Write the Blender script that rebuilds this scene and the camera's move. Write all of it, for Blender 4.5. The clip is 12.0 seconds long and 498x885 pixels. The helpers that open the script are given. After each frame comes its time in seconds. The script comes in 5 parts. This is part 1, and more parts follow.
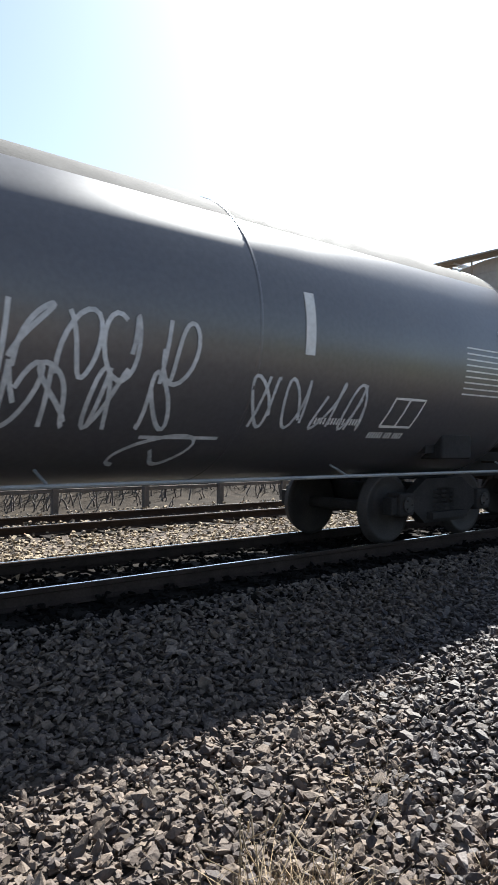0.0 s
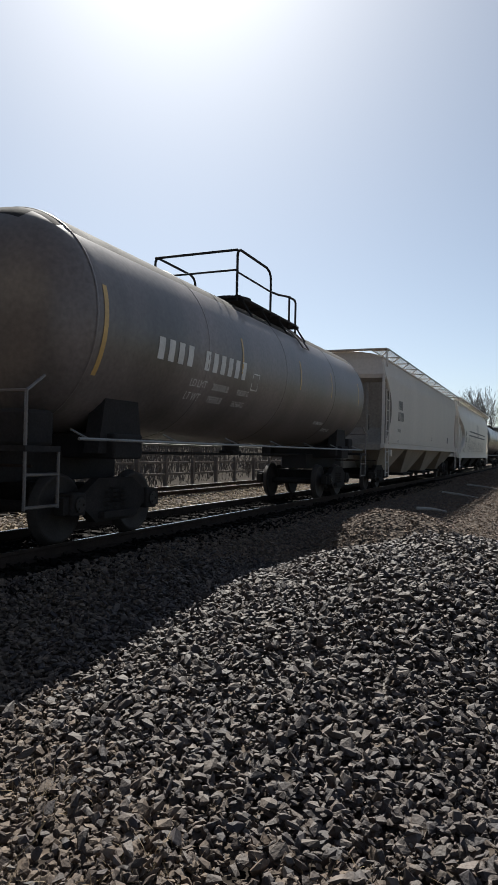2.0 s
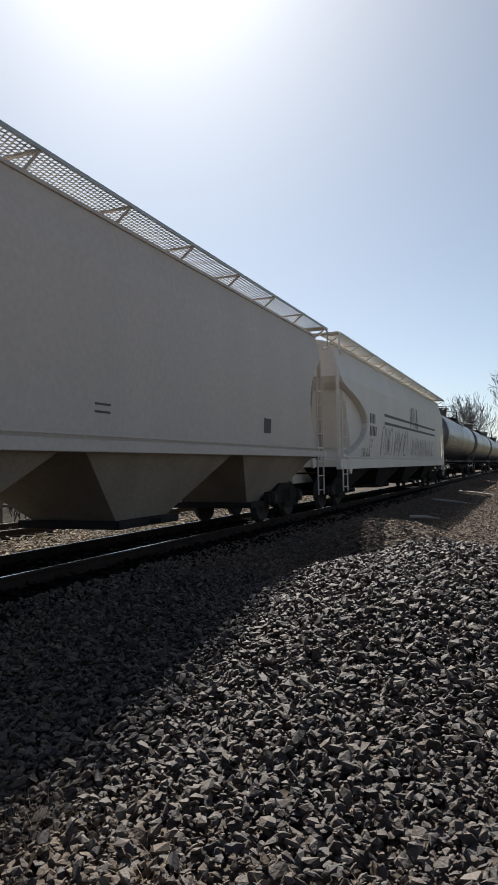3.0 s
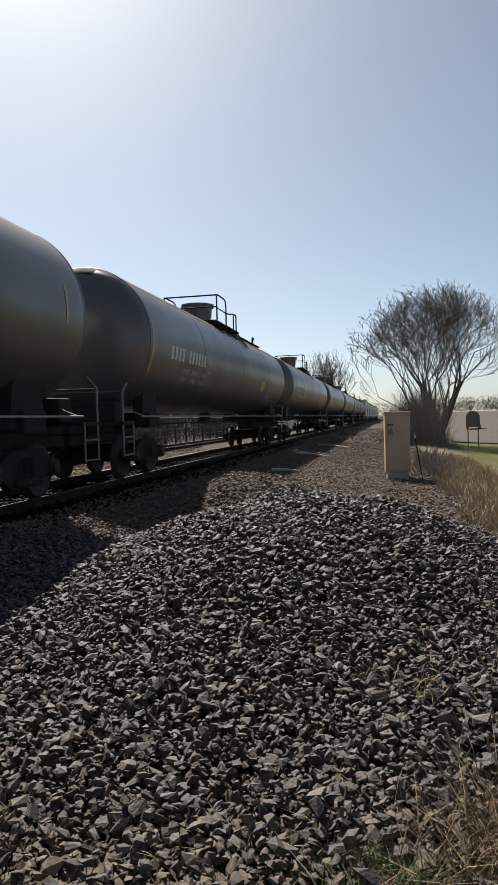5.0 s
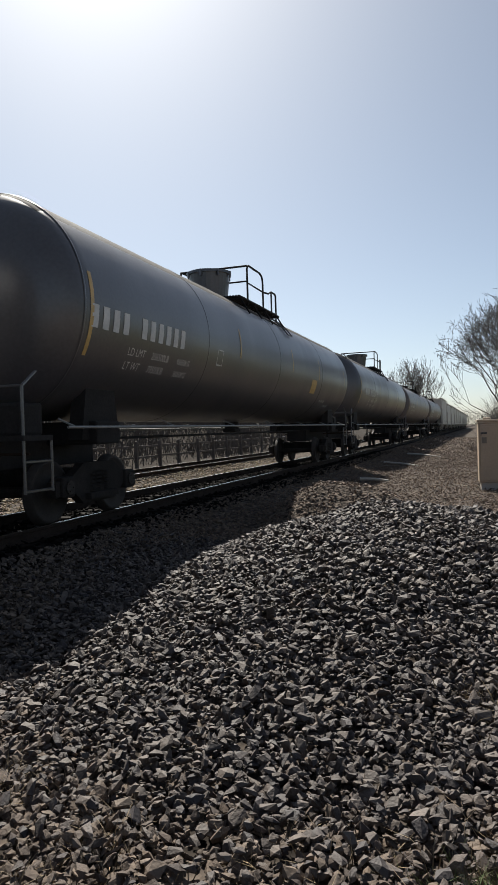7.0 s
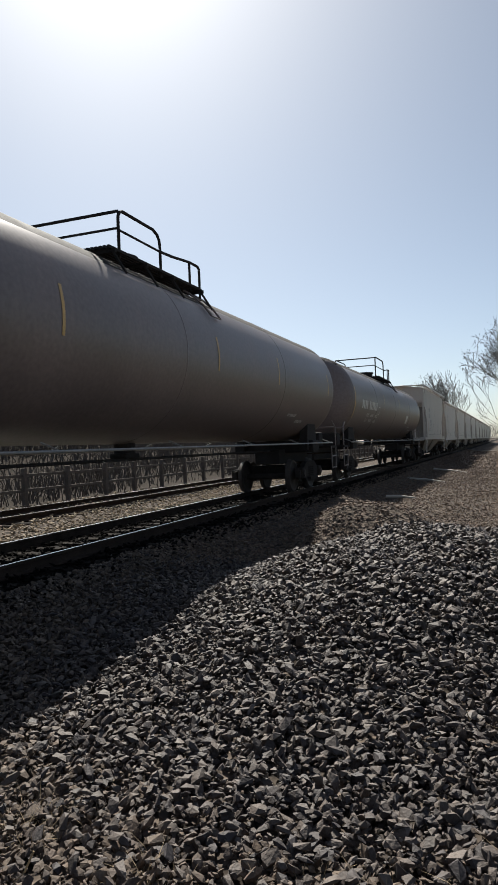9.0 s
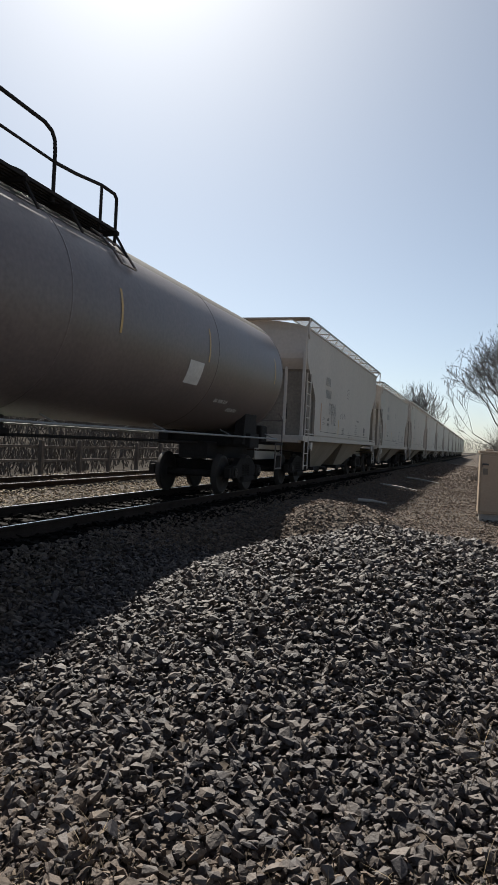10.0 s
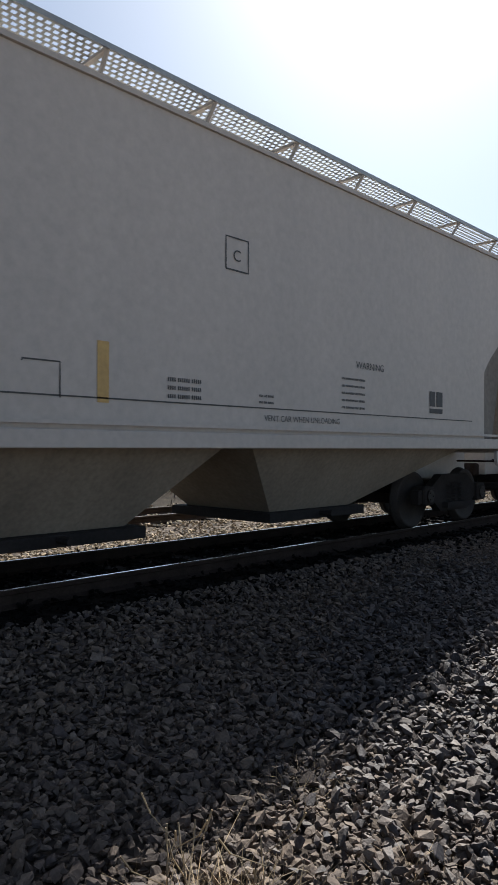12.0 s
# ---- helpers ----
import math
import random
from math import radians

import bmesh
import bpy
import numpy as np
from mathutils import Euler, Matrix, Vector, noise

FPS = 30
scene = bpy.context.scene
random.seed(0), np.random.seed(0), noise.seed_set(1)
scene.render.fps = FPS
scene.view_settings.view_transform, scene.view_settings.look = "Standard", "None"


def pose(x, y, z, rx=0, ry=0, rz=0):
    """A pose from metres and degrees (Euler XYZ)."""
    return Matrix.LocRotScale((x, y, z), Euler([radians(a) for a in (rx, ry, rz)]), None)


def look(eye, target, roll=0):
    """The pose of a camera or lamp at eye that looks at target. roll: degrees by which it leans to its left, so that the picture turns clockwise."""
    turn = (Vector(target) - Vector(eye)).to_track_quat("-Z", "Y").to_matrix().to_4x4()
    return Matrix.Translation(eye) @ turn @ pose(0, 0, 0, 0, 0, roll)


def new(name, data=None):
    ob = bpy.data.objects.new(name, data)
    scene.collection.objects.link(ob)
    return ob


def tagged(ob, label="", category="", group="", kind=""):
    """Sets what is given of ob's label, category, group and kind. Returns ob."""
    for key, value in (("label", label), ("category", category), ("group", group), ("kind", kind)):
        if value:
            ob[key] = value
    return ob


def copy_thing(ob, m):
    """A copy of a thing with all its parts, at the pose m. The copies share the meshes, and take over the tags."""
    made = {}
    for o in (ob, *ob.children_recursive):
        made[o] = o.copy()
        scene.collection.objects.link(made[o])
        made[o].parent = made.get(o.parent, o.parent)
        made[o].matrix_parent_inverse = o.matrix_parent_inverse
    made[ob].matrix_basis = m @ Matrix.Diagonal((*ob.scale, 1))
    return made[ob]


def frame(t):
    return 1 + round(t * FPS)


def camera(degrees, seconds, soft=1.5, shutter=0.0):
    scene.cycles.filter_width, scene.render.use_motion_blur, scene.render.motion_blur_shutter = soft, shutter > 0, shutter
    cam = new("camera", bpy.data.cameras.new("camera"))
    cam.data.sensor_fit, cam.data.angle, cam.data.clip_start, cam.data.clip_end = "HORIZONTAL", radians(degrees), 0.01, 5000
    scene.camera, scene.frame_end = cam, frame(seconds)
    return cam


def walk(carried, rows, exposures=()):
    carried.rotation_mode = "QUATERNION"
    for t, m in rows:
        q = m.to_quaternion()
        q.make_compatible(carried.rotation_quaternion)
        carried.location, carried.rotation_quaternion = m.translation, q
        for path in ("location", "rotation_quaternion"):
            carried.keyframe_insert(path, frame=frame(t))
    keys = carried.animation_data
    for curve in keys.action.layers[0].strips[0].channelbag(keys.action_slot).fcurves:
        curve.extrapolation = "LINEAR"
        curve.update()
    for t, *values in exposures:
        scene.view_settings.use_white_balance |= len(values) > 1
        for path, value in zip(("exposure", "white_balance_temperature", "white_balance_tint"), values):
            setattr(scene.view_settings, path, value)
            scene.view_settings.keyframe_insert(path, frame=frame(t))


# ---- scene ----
cam = camera(40.1, 12.0, soft=0.8, shutter=0.015)
PATH = [
    (0.0, pose(0.000, 0.000, 1.150, 90.25, -0.40, 50.50)),
    (0.1, pose(0.000, 0.000, 1.150, 92.50, -0.10, 42.50)),
    (0.2, pose(0.000, 0.000, 1.150, 95.20, 0.30, 35.50)),
    (0.3, pose(-0.018, -0.004, 1.111, 96.42, 0.47, 30.09)),
    (0.5, pose(-0.031, -0.044, 1.169, 94.10, -1.47, 23.27)),
    (1.0, pose(-0.039, 0.027, 1.120, 94.16, -1.16, 23.46)),
    (1.5, pose(0.007, -0.023, 1.166, 91.50, 0.50, 24.31)),
    (2.0, pose(-0.020, 0.010, 1.138, 90.71, -1.30, 23.48)),
    (2.5, pose(0.007, -0.078, 1.176, 94.18, -1.47, 27.20)),
    (3.0, pose(0.009, 0.043, 1.125, 92.02, 1.05, 22.85)),
    (3.5, pose(0.046, 0.032, 1.149, 90.48, 1.09, 14.53)),
    (3.7, pose(0.053, 0.040, 1.141, 87.55, 0.77, 11.58)),
    (5.3, pose(0.063, 0.018, 1.105, 88.46, 1.59, 11.67)),
    (5.5, pose(0.039, -0.008, 1.118, 88.75, 0.76, 12.14)),
    (6.0, pose(0.026, 0.013, 1.102, 89.26, 0.53, 13.21)),
    (6.5, pose(0.042, 0.016, 1.105, 89.88, -0.16, 13.40)),
    (7.0, pose(0.004, 0.021, 1.110, 89.04, 1.83, 18.77)),
    (7.2, pose(0.005, -0.001, 1.110, 91.01, 1.67, 19.82)),
    (8.8, pose(-0.053, 0.037, 1.171, 88.74, 2.31, 22.30)),
    (9.0, pose(-0.015, 0.007, 1.195, 90.41, 2.33, 20.78)),
    (9.5, pose(-0.032, -0.015, 1.184, 91.00, -2.49, 19.61)),
    (10.0, pose(-0.042, 0.020, 1.151, 89.87, -3.00, 18.86)),
    (10.5, pose(-0.041, -0.032, 1.180, 90.30, -1.70, 21.46)),
    (11.0, pose(-0.010, -0.097, 1.218, 93.50, 1.27, 25.39)),
    (11.5, pose(0.023, -0.012, 1.199, 93.34, 1.30, 38.69)),
    (12.0, pose(-0.022, 0.029, 1.141, 90.50, -0.09, 44.44)),
]
walk(cam, PATH, exposures=[(0.0, 2.05, 5850, 3), (0.2, 1.4, 5900, 3), (0.4, 1.0, 6050, 4), (0.6, 0.9, 6100, 4), (3.0, 0.9, 6150, 4), (3.6, 0.9, 6300, 4), (10.5, 0.9, 6250, 4), (11.0, 0.92, 6200, 4), (11.5, 1.08, 6000, 4), (12.0, 1.27, 5950, 4)])

# ---- world and sun ----
SUN_EL, SUN_AZ = 44.8, 31.0          # degrees; azimuth to the left of the track's direction
world = bpy.data.worlds.new("world")
scene.world = world
world.use_nodes = True
wn = world.node_tree
sky = wn.nodes.new("ShaderNodeTexSky")
sky.sky_type, sky.sun_disc = "NISHITA", False
sky.sun_elevation, sky.sun_rotation = radians(SUN_EL), radians(-SUN_AZ)
sky.air_density, sky.dust_density, sky.ozone_density = 0.7, 1.0, 1.0
wn.nodes["Background"].inputs["Strength"].default_value = 0.056
haze = wn.nodes.new("ShaderNodeHueSaturation")
haze.inputs["Saturation"].default_value = 0.74
wn.links.new(sky.outputs[0], haze.inputs["Color"])
wn.links.new(haze.outputs[0], wn.nodes["Background"].inputs["Color"])
sun_data = bpy.data.lights.new("sun", "SUN")
sun_data.energy, sun_data.angle, sun_data.color = 5.0, radians(0.55), (1.0, 0.905, 0.82)
sun = new("sun", sun_data)
sun_way = Vector((-math.sin(radians(SUN_AZ)) * math.cos(radians(SUN_EL)), math.cos(radians(SUN_AZ)) * math.cos(radians(SUN_EL)), math.sin(radians(SUN_EL))))
sun.matrix_world = look(sun_way * 200, (0, 0, 0))


# ---- materials ----
def material(name, colour, rough=0.7, metal=0.0, vary=0.25, scale=3.0, fine=40.0, bump=0.2, depth=0.01, second=None, streak=False, island=0.0, spec=0.5):
    """Base colour with broad stains and fine grain, and a bump."""
    m = bpy.data.materials.new(name)
    m.use_nodes = True
    nt = m.node_tree
    n, l = nt.nodes, nt.links
    b = n["Principled BSDF"]
    b.inputs["Roughness"].default_value, b.inputs["Metallic"].default_value = rough, metal
    b.inputs["Specular IOR Level"].default_value = spec
    co = n.new("ShaderNodeTexCoord")
    mp = n.new("ShaderNodeMapping")
    l.new(co.outputs["Object"], mp.inputs["Vector"])
    if streak:
        mp.inputs["Scale"].default_value = (1.0, 1.0, 0.12)
    broad, grain = n.new("ShaderNodeTexNoise"), n.new("ShaderNodeTexNoise")
    broad.inputs["Scale"].default_value, broad.inputs["Detail"].default_value = scale, 6
    grain.inputs["Scale"].default_value, grain.inputs["Detail"].default_value = fine, 4
    l.new(mp.outputs[0], broad.inputs["Vector"])
    l.new(co.outputs["Object"], grain.inputs["Vector"])
    ramp = n.new("ShaderNodeValToRGB")
    ramp.color_ramp.elements[0].position, ramp.color_ramp.elements[1].position = 0.32, 0.68
    dark = tuple(c * (1 - vary) for c in colour)
    ramp.color_ramp.elements[0].color = (*(second or dark), 1)
    ramp.color_ramp.elements[1].color = (*colour, 1)
    l.new(broad.outputs["Fac"], ramp.inputs["Fac"])
    mix = n.new("ShaderNodeMix")
    mix.data_type, mix.blend_type = "RGBA", "OVERLAY"
    mix.inputs["Factor"].default_value = min(1.0, vary * 1.2)
    l.new(ramp.outputs["Color"], mix.inputs[6])
    l.new(grain.outputs["Fac"], mix.inputs[7])
    last = mix.outputs[2]
    if island:
        geo = n.new("ShaderNodeNewGeometry")
        isl = n.new("ShaderNodeValToRGB")
        e = isl.color_ramp.elements
        e[0].color, e[1].color = (1 - island, 1 - island, 1 - island * 0.9, 1), (1 + island * 0.5, 1 + island * 0.47, 1 + island * 0.4, 1)
        mid = e.new(0.8)
        mid.color = (1.05, 0.98, 0.88, 1)
        l.new(geo.outputs["Random Per Island"], isl.inputs["Fac"])
        mul = n.new("ShaderNodeMix")
        mul.data_type, mul.blend_type = "RGBA", "MULTIPLY"
        mul.inputs["Factor"].default_value = 1.0
        l.new(last, mul.inputs[6])
        l.new(isl.outputs["Color"], mul.inputs[7])
        last = mul.outputs[2]
    l.new(last, b.inputs["Base Color"])
    rr = n.new("ShaderNodeMapRange")
    rr.inputs["To Min"].default_value, rr.inputs["To Max"].default_value = max(0.05, rough - 0.12), min(1.0, rough + 0.12)
    l.new(broad.outputs["Fac"], rr.inputs["Value"])
    l.new(rr.outputs[0], b.inputs["Roughness"])
    if bump:
        bp = n.new("ShaderNodeBump")
        bp.inputs["Strength"].default_value, bp.inputs["Distance"].default_value = bump, depth
        l.new(grain.outputs["Fac"], bp.inputs["Height"])
        l.new(bp.outputs[0], b.inputs["Normal"])
    return m


M = {
    "dark_pipe": material("dark_pipe", (0.26, 0.26, 0.25), 0.5, vary=0.3, scale=3, fine=30, bump=0.05),
    "black_paint": material("black_paint", (0.062, 0.059, 0.065), 0.33, spec=0.75, vary=0.3, scale=0.8, fine=18, bump=0.012, second=(0.074, 0.069, 0.068), streak=True),
    # grimy black; also stands in for shade on the tank undersides
    "grime_shade_black": material("grime_shade_black", (0.03, 0.027, 0.026), 0.85, spec=0.2, vary=0.4, scale=2.0, fine=30, bump=0.3),
    "brown_tank": material("brown_tank", (0.155, 0.127, 0.12), 0.42, spec=0.5, vary=0.3, scale=0.7, fine=15, bump=0.02, second=(0.11, 0.092, 0.088), streak=True),
    "grey_tank": material("grey_tank", (0.18, 0.157, 0.15), 0.42, vary=0.35, scale=0.7, fine=15, bump=0.03, second=(0.07, 0.062, 0.056), streak=True),
    "grey_paint": material("grey_paint", (0.50, 0.455, 0.41), 0.55, vary=0.14, scale=0.6, fine=12, bump=0.04, streak=True),
    "tan_paint": material("tan_paint", (0.35, 0.31, 0.265), 0.6, vary=0.18, scale=0.6, fine=12, bump=0.04, streak=True),
    "white_paint": material("white_paint", (0.66, 0.625, 0.57), 0.5, vary=0.14, scale=0.6, fine=12, bump=0.04, streak=True),
    "blue_grey": material("blue_grey", (0.35, 0.37, 0.41), 0.6, vary=0.12, scale=0.5, fine=12, bump=0.04),
    "graffiti_dark": material("graffiti_dark", (0.07, 0.07, 0.08), 0.6, vary=0.2, scale=2, fine=12, bump=0.02),
    "chalk": material("chalk", (0.50, 0.51, 0.52), 0.7, vary=0.35, scale=4, fine=20, bump=0.02),
    "mark_white": material("mark_white", (0.62, 0.62, 0.6), 0.6, vary=0.2, scale=4, fine=20, bump=0.02),
    "mark_dark": material("mark_dark", (0.06, 0.06, 0.06), 0.6, vary=0.2, scale=4, fine=20, bump=0.02),
    "mark_yellow": material("mark_yellow", (0.55, 0.36, 0.12), 0.45, vary=0.2, scale=4, fine=20, bump=0.02),
    "mark_faint": material("mark_faint", (0.27, 0.265, 0.25), 0.6, vary=0.3, scale=4, fine=20, bump=0.02),
    "brush": material("brush", (0.12, 0.102, 0.088), 0.95, vary=0.4, scale=2, fine=20, bump=0.1),
    "road": material("road", (0.11, 0.094, 0.08), 0.95, spec=0.04, vary=0.15, scale=0.5, fine=8, bump=0.1),
    # tan of the hopper ends, darkened to hold the shade of the recess
    "end_shade_tan": material("end_shade_tan", (0.24, 0.215, 0.185), 0.75, vary=0.35, scale=1.2, fine=15, bump=0.08, streak=True),
    "mark_orange": material("mark_orange", (0.52, 0.30, 0.18), 0.6, vary=0.2, scale=4, fine=20, bump=0.02),
    "galvanised": material("galvanised", (0.42, 0.42, 0.40), 0.5, 0.6, vary=0.2, scale=3, fine=30, bump=0.05),
    "truck_steel": material("truck_steel", (0.035, 0.03, 0.027), 0.9, 0.0, spec=0.15, vary=0.5, scale=3, fine=40, bump=0.3),
    "wheel_steel": material("wheel_steel", (0.055, 0.046, 0.04), 0.7, 0.2, spec=0.25, vary=0.4, scale=3, fine=40, bump=0.2),
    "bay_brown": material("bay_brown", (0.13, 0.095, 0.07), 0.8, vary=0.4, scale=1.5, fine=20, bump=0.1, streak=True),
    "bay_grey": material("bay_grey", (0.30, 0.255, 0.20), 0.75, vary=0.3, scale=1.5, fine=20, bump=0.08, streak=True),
    # ballast under the train: oil and the train's shade both in the colour
    "oily_shade_stone": material("oily_shade_stone", (0.012, 0.011, 0.010), 0.95, spec=0.03, vary=0.4, scale=14, fine=70, bump=0.4, island=0.5),
    "rust": material("rust", (0.045, 0.032, 0.025), 0.95, spec=0.1, vary=0.4, scale=4, fine=50, bump=0.3),
    "rail_top": material("rail_top", (0.65, 0.64, 0.62), 0.22, 1.0, vary=0.1, scale=3, fine=50, bump=0.05),
    "tie_wood": material("tie_wood", (0.024, 0.02, 0.017), 0.95, spec=0.05, vary=0.5, scale=3, fine=40, bump=0.5),
    "foot_stone": material("foot_stone", (0.150, 0.120, 0.099), 0.78, spec=0.3, vary=0.4, scale=14, fine=70, bump=0.5, depth=0.01, island=0.55),
    "pale_ballast": material("pale_ballast", (0.33, 0.275, 0.20), 0.9, spec=0.2, vary=0.35, scale=16, fine=90, bump=0.3, island=0.5),
    "stone": material("stone", (0.108, 0.090, 0.082), 0.70, spec=0.40, vary=0.45, scale=14, fine=70, bump=0.5, depth=0.01, island=0.6),
    "gravel_stone": material("gravel_stone", (0.185, 0.143, 0.115), 0.88, spec=0.3, vary=0.3, scale=20, fine=90, bump=0.3, island=0.45),
    "box_beige": material("box_beige", (0.40, 0.31, 0.225), 0.6, vary=0.12, scale=2, fine=20, bump=0.05),
    "concrete": material("concrete", (0.42, 0.39, 0.35), 0.85, vary=0.2, scale=1.2, fine=30, bump=0.2),
    "bark": material("bark", (0.13, 0.105, 0.085), 0.95, vary=0.4, scale=6, fine=30, bump=0.4),
    "twig": material("twig", (0.15, 0.132, 0.118), 0.95, vary=0.3, scale=6, fine=30, bump=0.2),
    "bud": material("bud", (0.19, 0.17, 0.10), 0.9, vary=0.3, scale=6, fine=30, bump=0.1),
    "dry_grass": material("dry_grass", (0.34, 0.265, 0.165), 0.9, vary=0.35, scale=3, fine=30, bump=0.1, island=0.35),
    "brown_grass": material("brown_grass", (0.21, 0.135, 0.08), 0.9, vary=0.35, scale=3, fine=30, bump=0.1, island=0.35),
    "green_grass": material("green_grass", (0.09, 0.13, 0.035), 0.9, vary=0.3, scale=3, fine=30, bump=0.1, island=0.35),
    "sign_back": material("sign_back", (0.20, 0.17, 0.14), 0.7, vary=0.2, scale=3, fine=30, bump=0.1),
    "car_paint": material("car_paint", (0.05, 0.05, 0.055), 0.3, vary=0.1, scale=3, fine=30, bump=0.0),
    "glass_dark": material("glass_dark", (0.03, 0.035, 0.04), 0.08, vary=0.05, scale=3, fine=30, bump=0.0),
    "red_lamp": material("red_lamp", (0.35, 0.03, 0.02), 0.3, vary=0.1, scale=3, fine=30, bump=0.0),
    "rubber": material("rubber", (0.03, 0.03, 0.03), 0.9, vary=0.2, scale=3, fine=30, bump=0.1),
    "woods": material("woods", (0.14, 0.12, 0.095), 0.95, vary=0.4, scale=0.3, fine=3, bump=0.3),
}


# ---- mesh helpers ----
def part(name, bm, mat, parent=None, label="", smooth=False):
    me = bpy.data.meshes.new(name)
    bm.normal_update()
    bm.to_mesh(me)
    bm.free()
    if smooth:
        me.polygons.foreach_set("use_smooth", [True] * len(me.polygons))
    me.materials.append(M[mat])
    ob = new(name, me)
    if parent is not None:
        ob.parent = parent
    if label:
        ob["label"] = label
    return ob


def clone(ob, m, parent):
    """The same mesh once more, as an object of its own."""
    o = new(ob.name.split(".")[0], ob.data)
    o.parent = parent
    o.matrix_basis = m
    if "label" in ob:
        o["label"] = ob["label"]
    return o


def box(bm, c, s, rot=None, bevel=0.0):
    r = bmesh.ops.create_cube(bm, size=1.0)
    m = Matrix.Translation(c) @ (rot if rot is not None else Matrix()) @ Matrix.Diagonal((*s, 1))
    bmesh.ops.transform(bm, matrix=m, verts=r["verts"])
    if bevel:
        edges = list({e for v in r["verts"] for e in v.link_edges})
        bmesh.ops.bevel(bm, geom=edges, offset=bevel, segments=2, affect="EDGES", profile=0.5)


def rod(bm, a, b, r, seg=8, r2=None, caps=True):
    a, b = Vector(a), Vector(b)
    d = b - a
    if d.length < 1e-6:
        return
    q = d.to_track_quat("Z", "Y").to_matrix().to_4x4()
    bmesh.ops.create_cone(bm, cap_ends=caps, segments=seg, radius1=r, radius2=r if r2 is None else r2, depth=d.length,
                          matrix=Matrix.Translation((a + b) / 2) @ q)


def tube(bm, pts, r, seg=6):
    for a, b in zip(pts, pts[1:]):
        rod(bm, a, b, r, seg)


def prism(bm, outline, x0, x1):
    """An outline in (y, z), given depth along x."""
    n = len(outline)
    v0 = [bm.verts.new((x0, y, z)) for y, z in outline]
    v1 = [bm.verts.new((x1, y, z)) for y, z in outline]
    bm.faces.new(v0[::-1])
    bm.faces.new(v1)
    for i in range(n):
        bm.faces.new((v0[i], v0[(i + 1) % n], v1[(i + 1) % n], v1[i]))


def loft(bm, rings, caps=True):
    vs = [[bm.verts.new(p) for p in ring] for ring in rings]
    for a, b in zip(vs, vs[1:]):
        for i in range(len(a)):
            j = (i + 1) % len(a)
            bm.faces.new((a[i], a[j], b[j], b[i]))
    if caps:
        bm.faces.new(vs[0][::-1])
        bm.faces.new(vs[-1])


def fast_mesh(name, verts, tris, mat):
    me = bpy.data.meshes.new(name)
    me.vertices.add(len(verts))
    me.vertices.foreach_set("co", np.asarray(verts, dtype=np.float32).ravel())
    me.loops.add(len(tris) * 3)
    me.loops.foreach_set("vertex_index", np.asarray(tris, dtype=np.int32).ravel())
    me.polygons.add(len(tris))
    me.polygons.foreach_set("loop_start", np.arange(0, len(tris) * 3, 3, dtype=np.int32))
    me.polygons.foreach_set("use_smooth", [False] * len(tris))
    me.update(calc_edges=True)
    me.materials.append(M[mat])
    return me


# ---- ground ----
XC, RZ, V = -6.65, -0.14, 26.5       # middle of the near track, top of its rails, speed of the train
GAUGE = 0.75
FAR_XC = -12.2


def smooth_step(a, b, x):
    t = np.clip((x - a) / (b - a), 0, 1)
    return t * t * (3 - 2 * t)


def mound(x, y):
    """The heap of broken stone in front of the camera."""
    r = np.sqrt(((x + 0.9) / 3.4) ** 2 + ((y - 7.9) / np.where(y < 7.9, 5.2, 3.2)) ** 2)
    lump = 0.05 * np.sin(x * 2.1 + 0.7) * np.cos(y * 1.7) + 0.03 * np.sin(x * 4.3 + y * 3.1)
    return np.clip(1 - smooth_step(0.05, 1.0, r), 0, 1) * (0.74 + lump)


def second_rise(x, y):
    """A low swell of finer gravel behind the heap."""
    r = np.sqrt(((x + 2.75) / np.where(x < -2.75, 1.5, 2.8)) ** 2 + ((y - 12.5) / np.where(y < 12.5, 2.2, 3.2)) ** 2)
    return np.clip(1 - smooth_step(0.0, 1.0, r), 0, 1) * (0.72 + 0.04 * np.sin(x * 3.1 + y))


def ground_z(x, y):
    x, y = np.asarray(x, dtype=float), np.asarray(y, dtype=float)
    base = np.full(np.broadcast(x, y).shape, -0.60) + 0 * x
    d = np.abs(x - XC)
    bed = (1 - smooth_step(1.55, 3.3, d)) * 0.30
    bed2 = (1 - smooth_step(1.55, 3.3, np.abs(x - FAR_XC))) * 0.17
    between = np.where((x < XC) & (x > FAR_XC), 0.13, 0.0)
    z = base + np.maximum(np.maximum(bed, bed2), between)
    z = z - smooth_step(1.2, 6.5, x) * 0.55 * smooth_step(6, 16, y) - smooth_step(3, 9, x) * 0.2
    z = z - 0.12 * smooth_step(12, 18, y) * smooth_step(-2.5, 0.5, x)
    z = z + np.maximum(mound(x, y), second_rise(x, y))
    z = z + smooth_step(17.5, 27, -x) * 2.9 * (1 - smooth_step(90, 140, y))
    z = z + smooth_step(55, 260, y) * smooth_step(4, 14, x) * 3.3
    z = z + 0.025 * np.sin(x * 1.3 + 2) * np.sin(y * 0.9) * smooth_step(3.4, 4.5, d)
    return z


def gz(x, y):
    return float(ground_z(np.array([x]), np.array([y]))[0])


def axis(lo, hi, near_lo, near_hi, step, grow):
    a = list(np.arange(near_lo, near_hi, step))
    s, v = step, a[-1]
    while v < hi:
        s *= grow
        v += s
        a.append(v)
    s, v = step, a[0]
    while v > lo:
        s *= grow
        v -= s
        a.insert(0, v)
    return np.array(a)


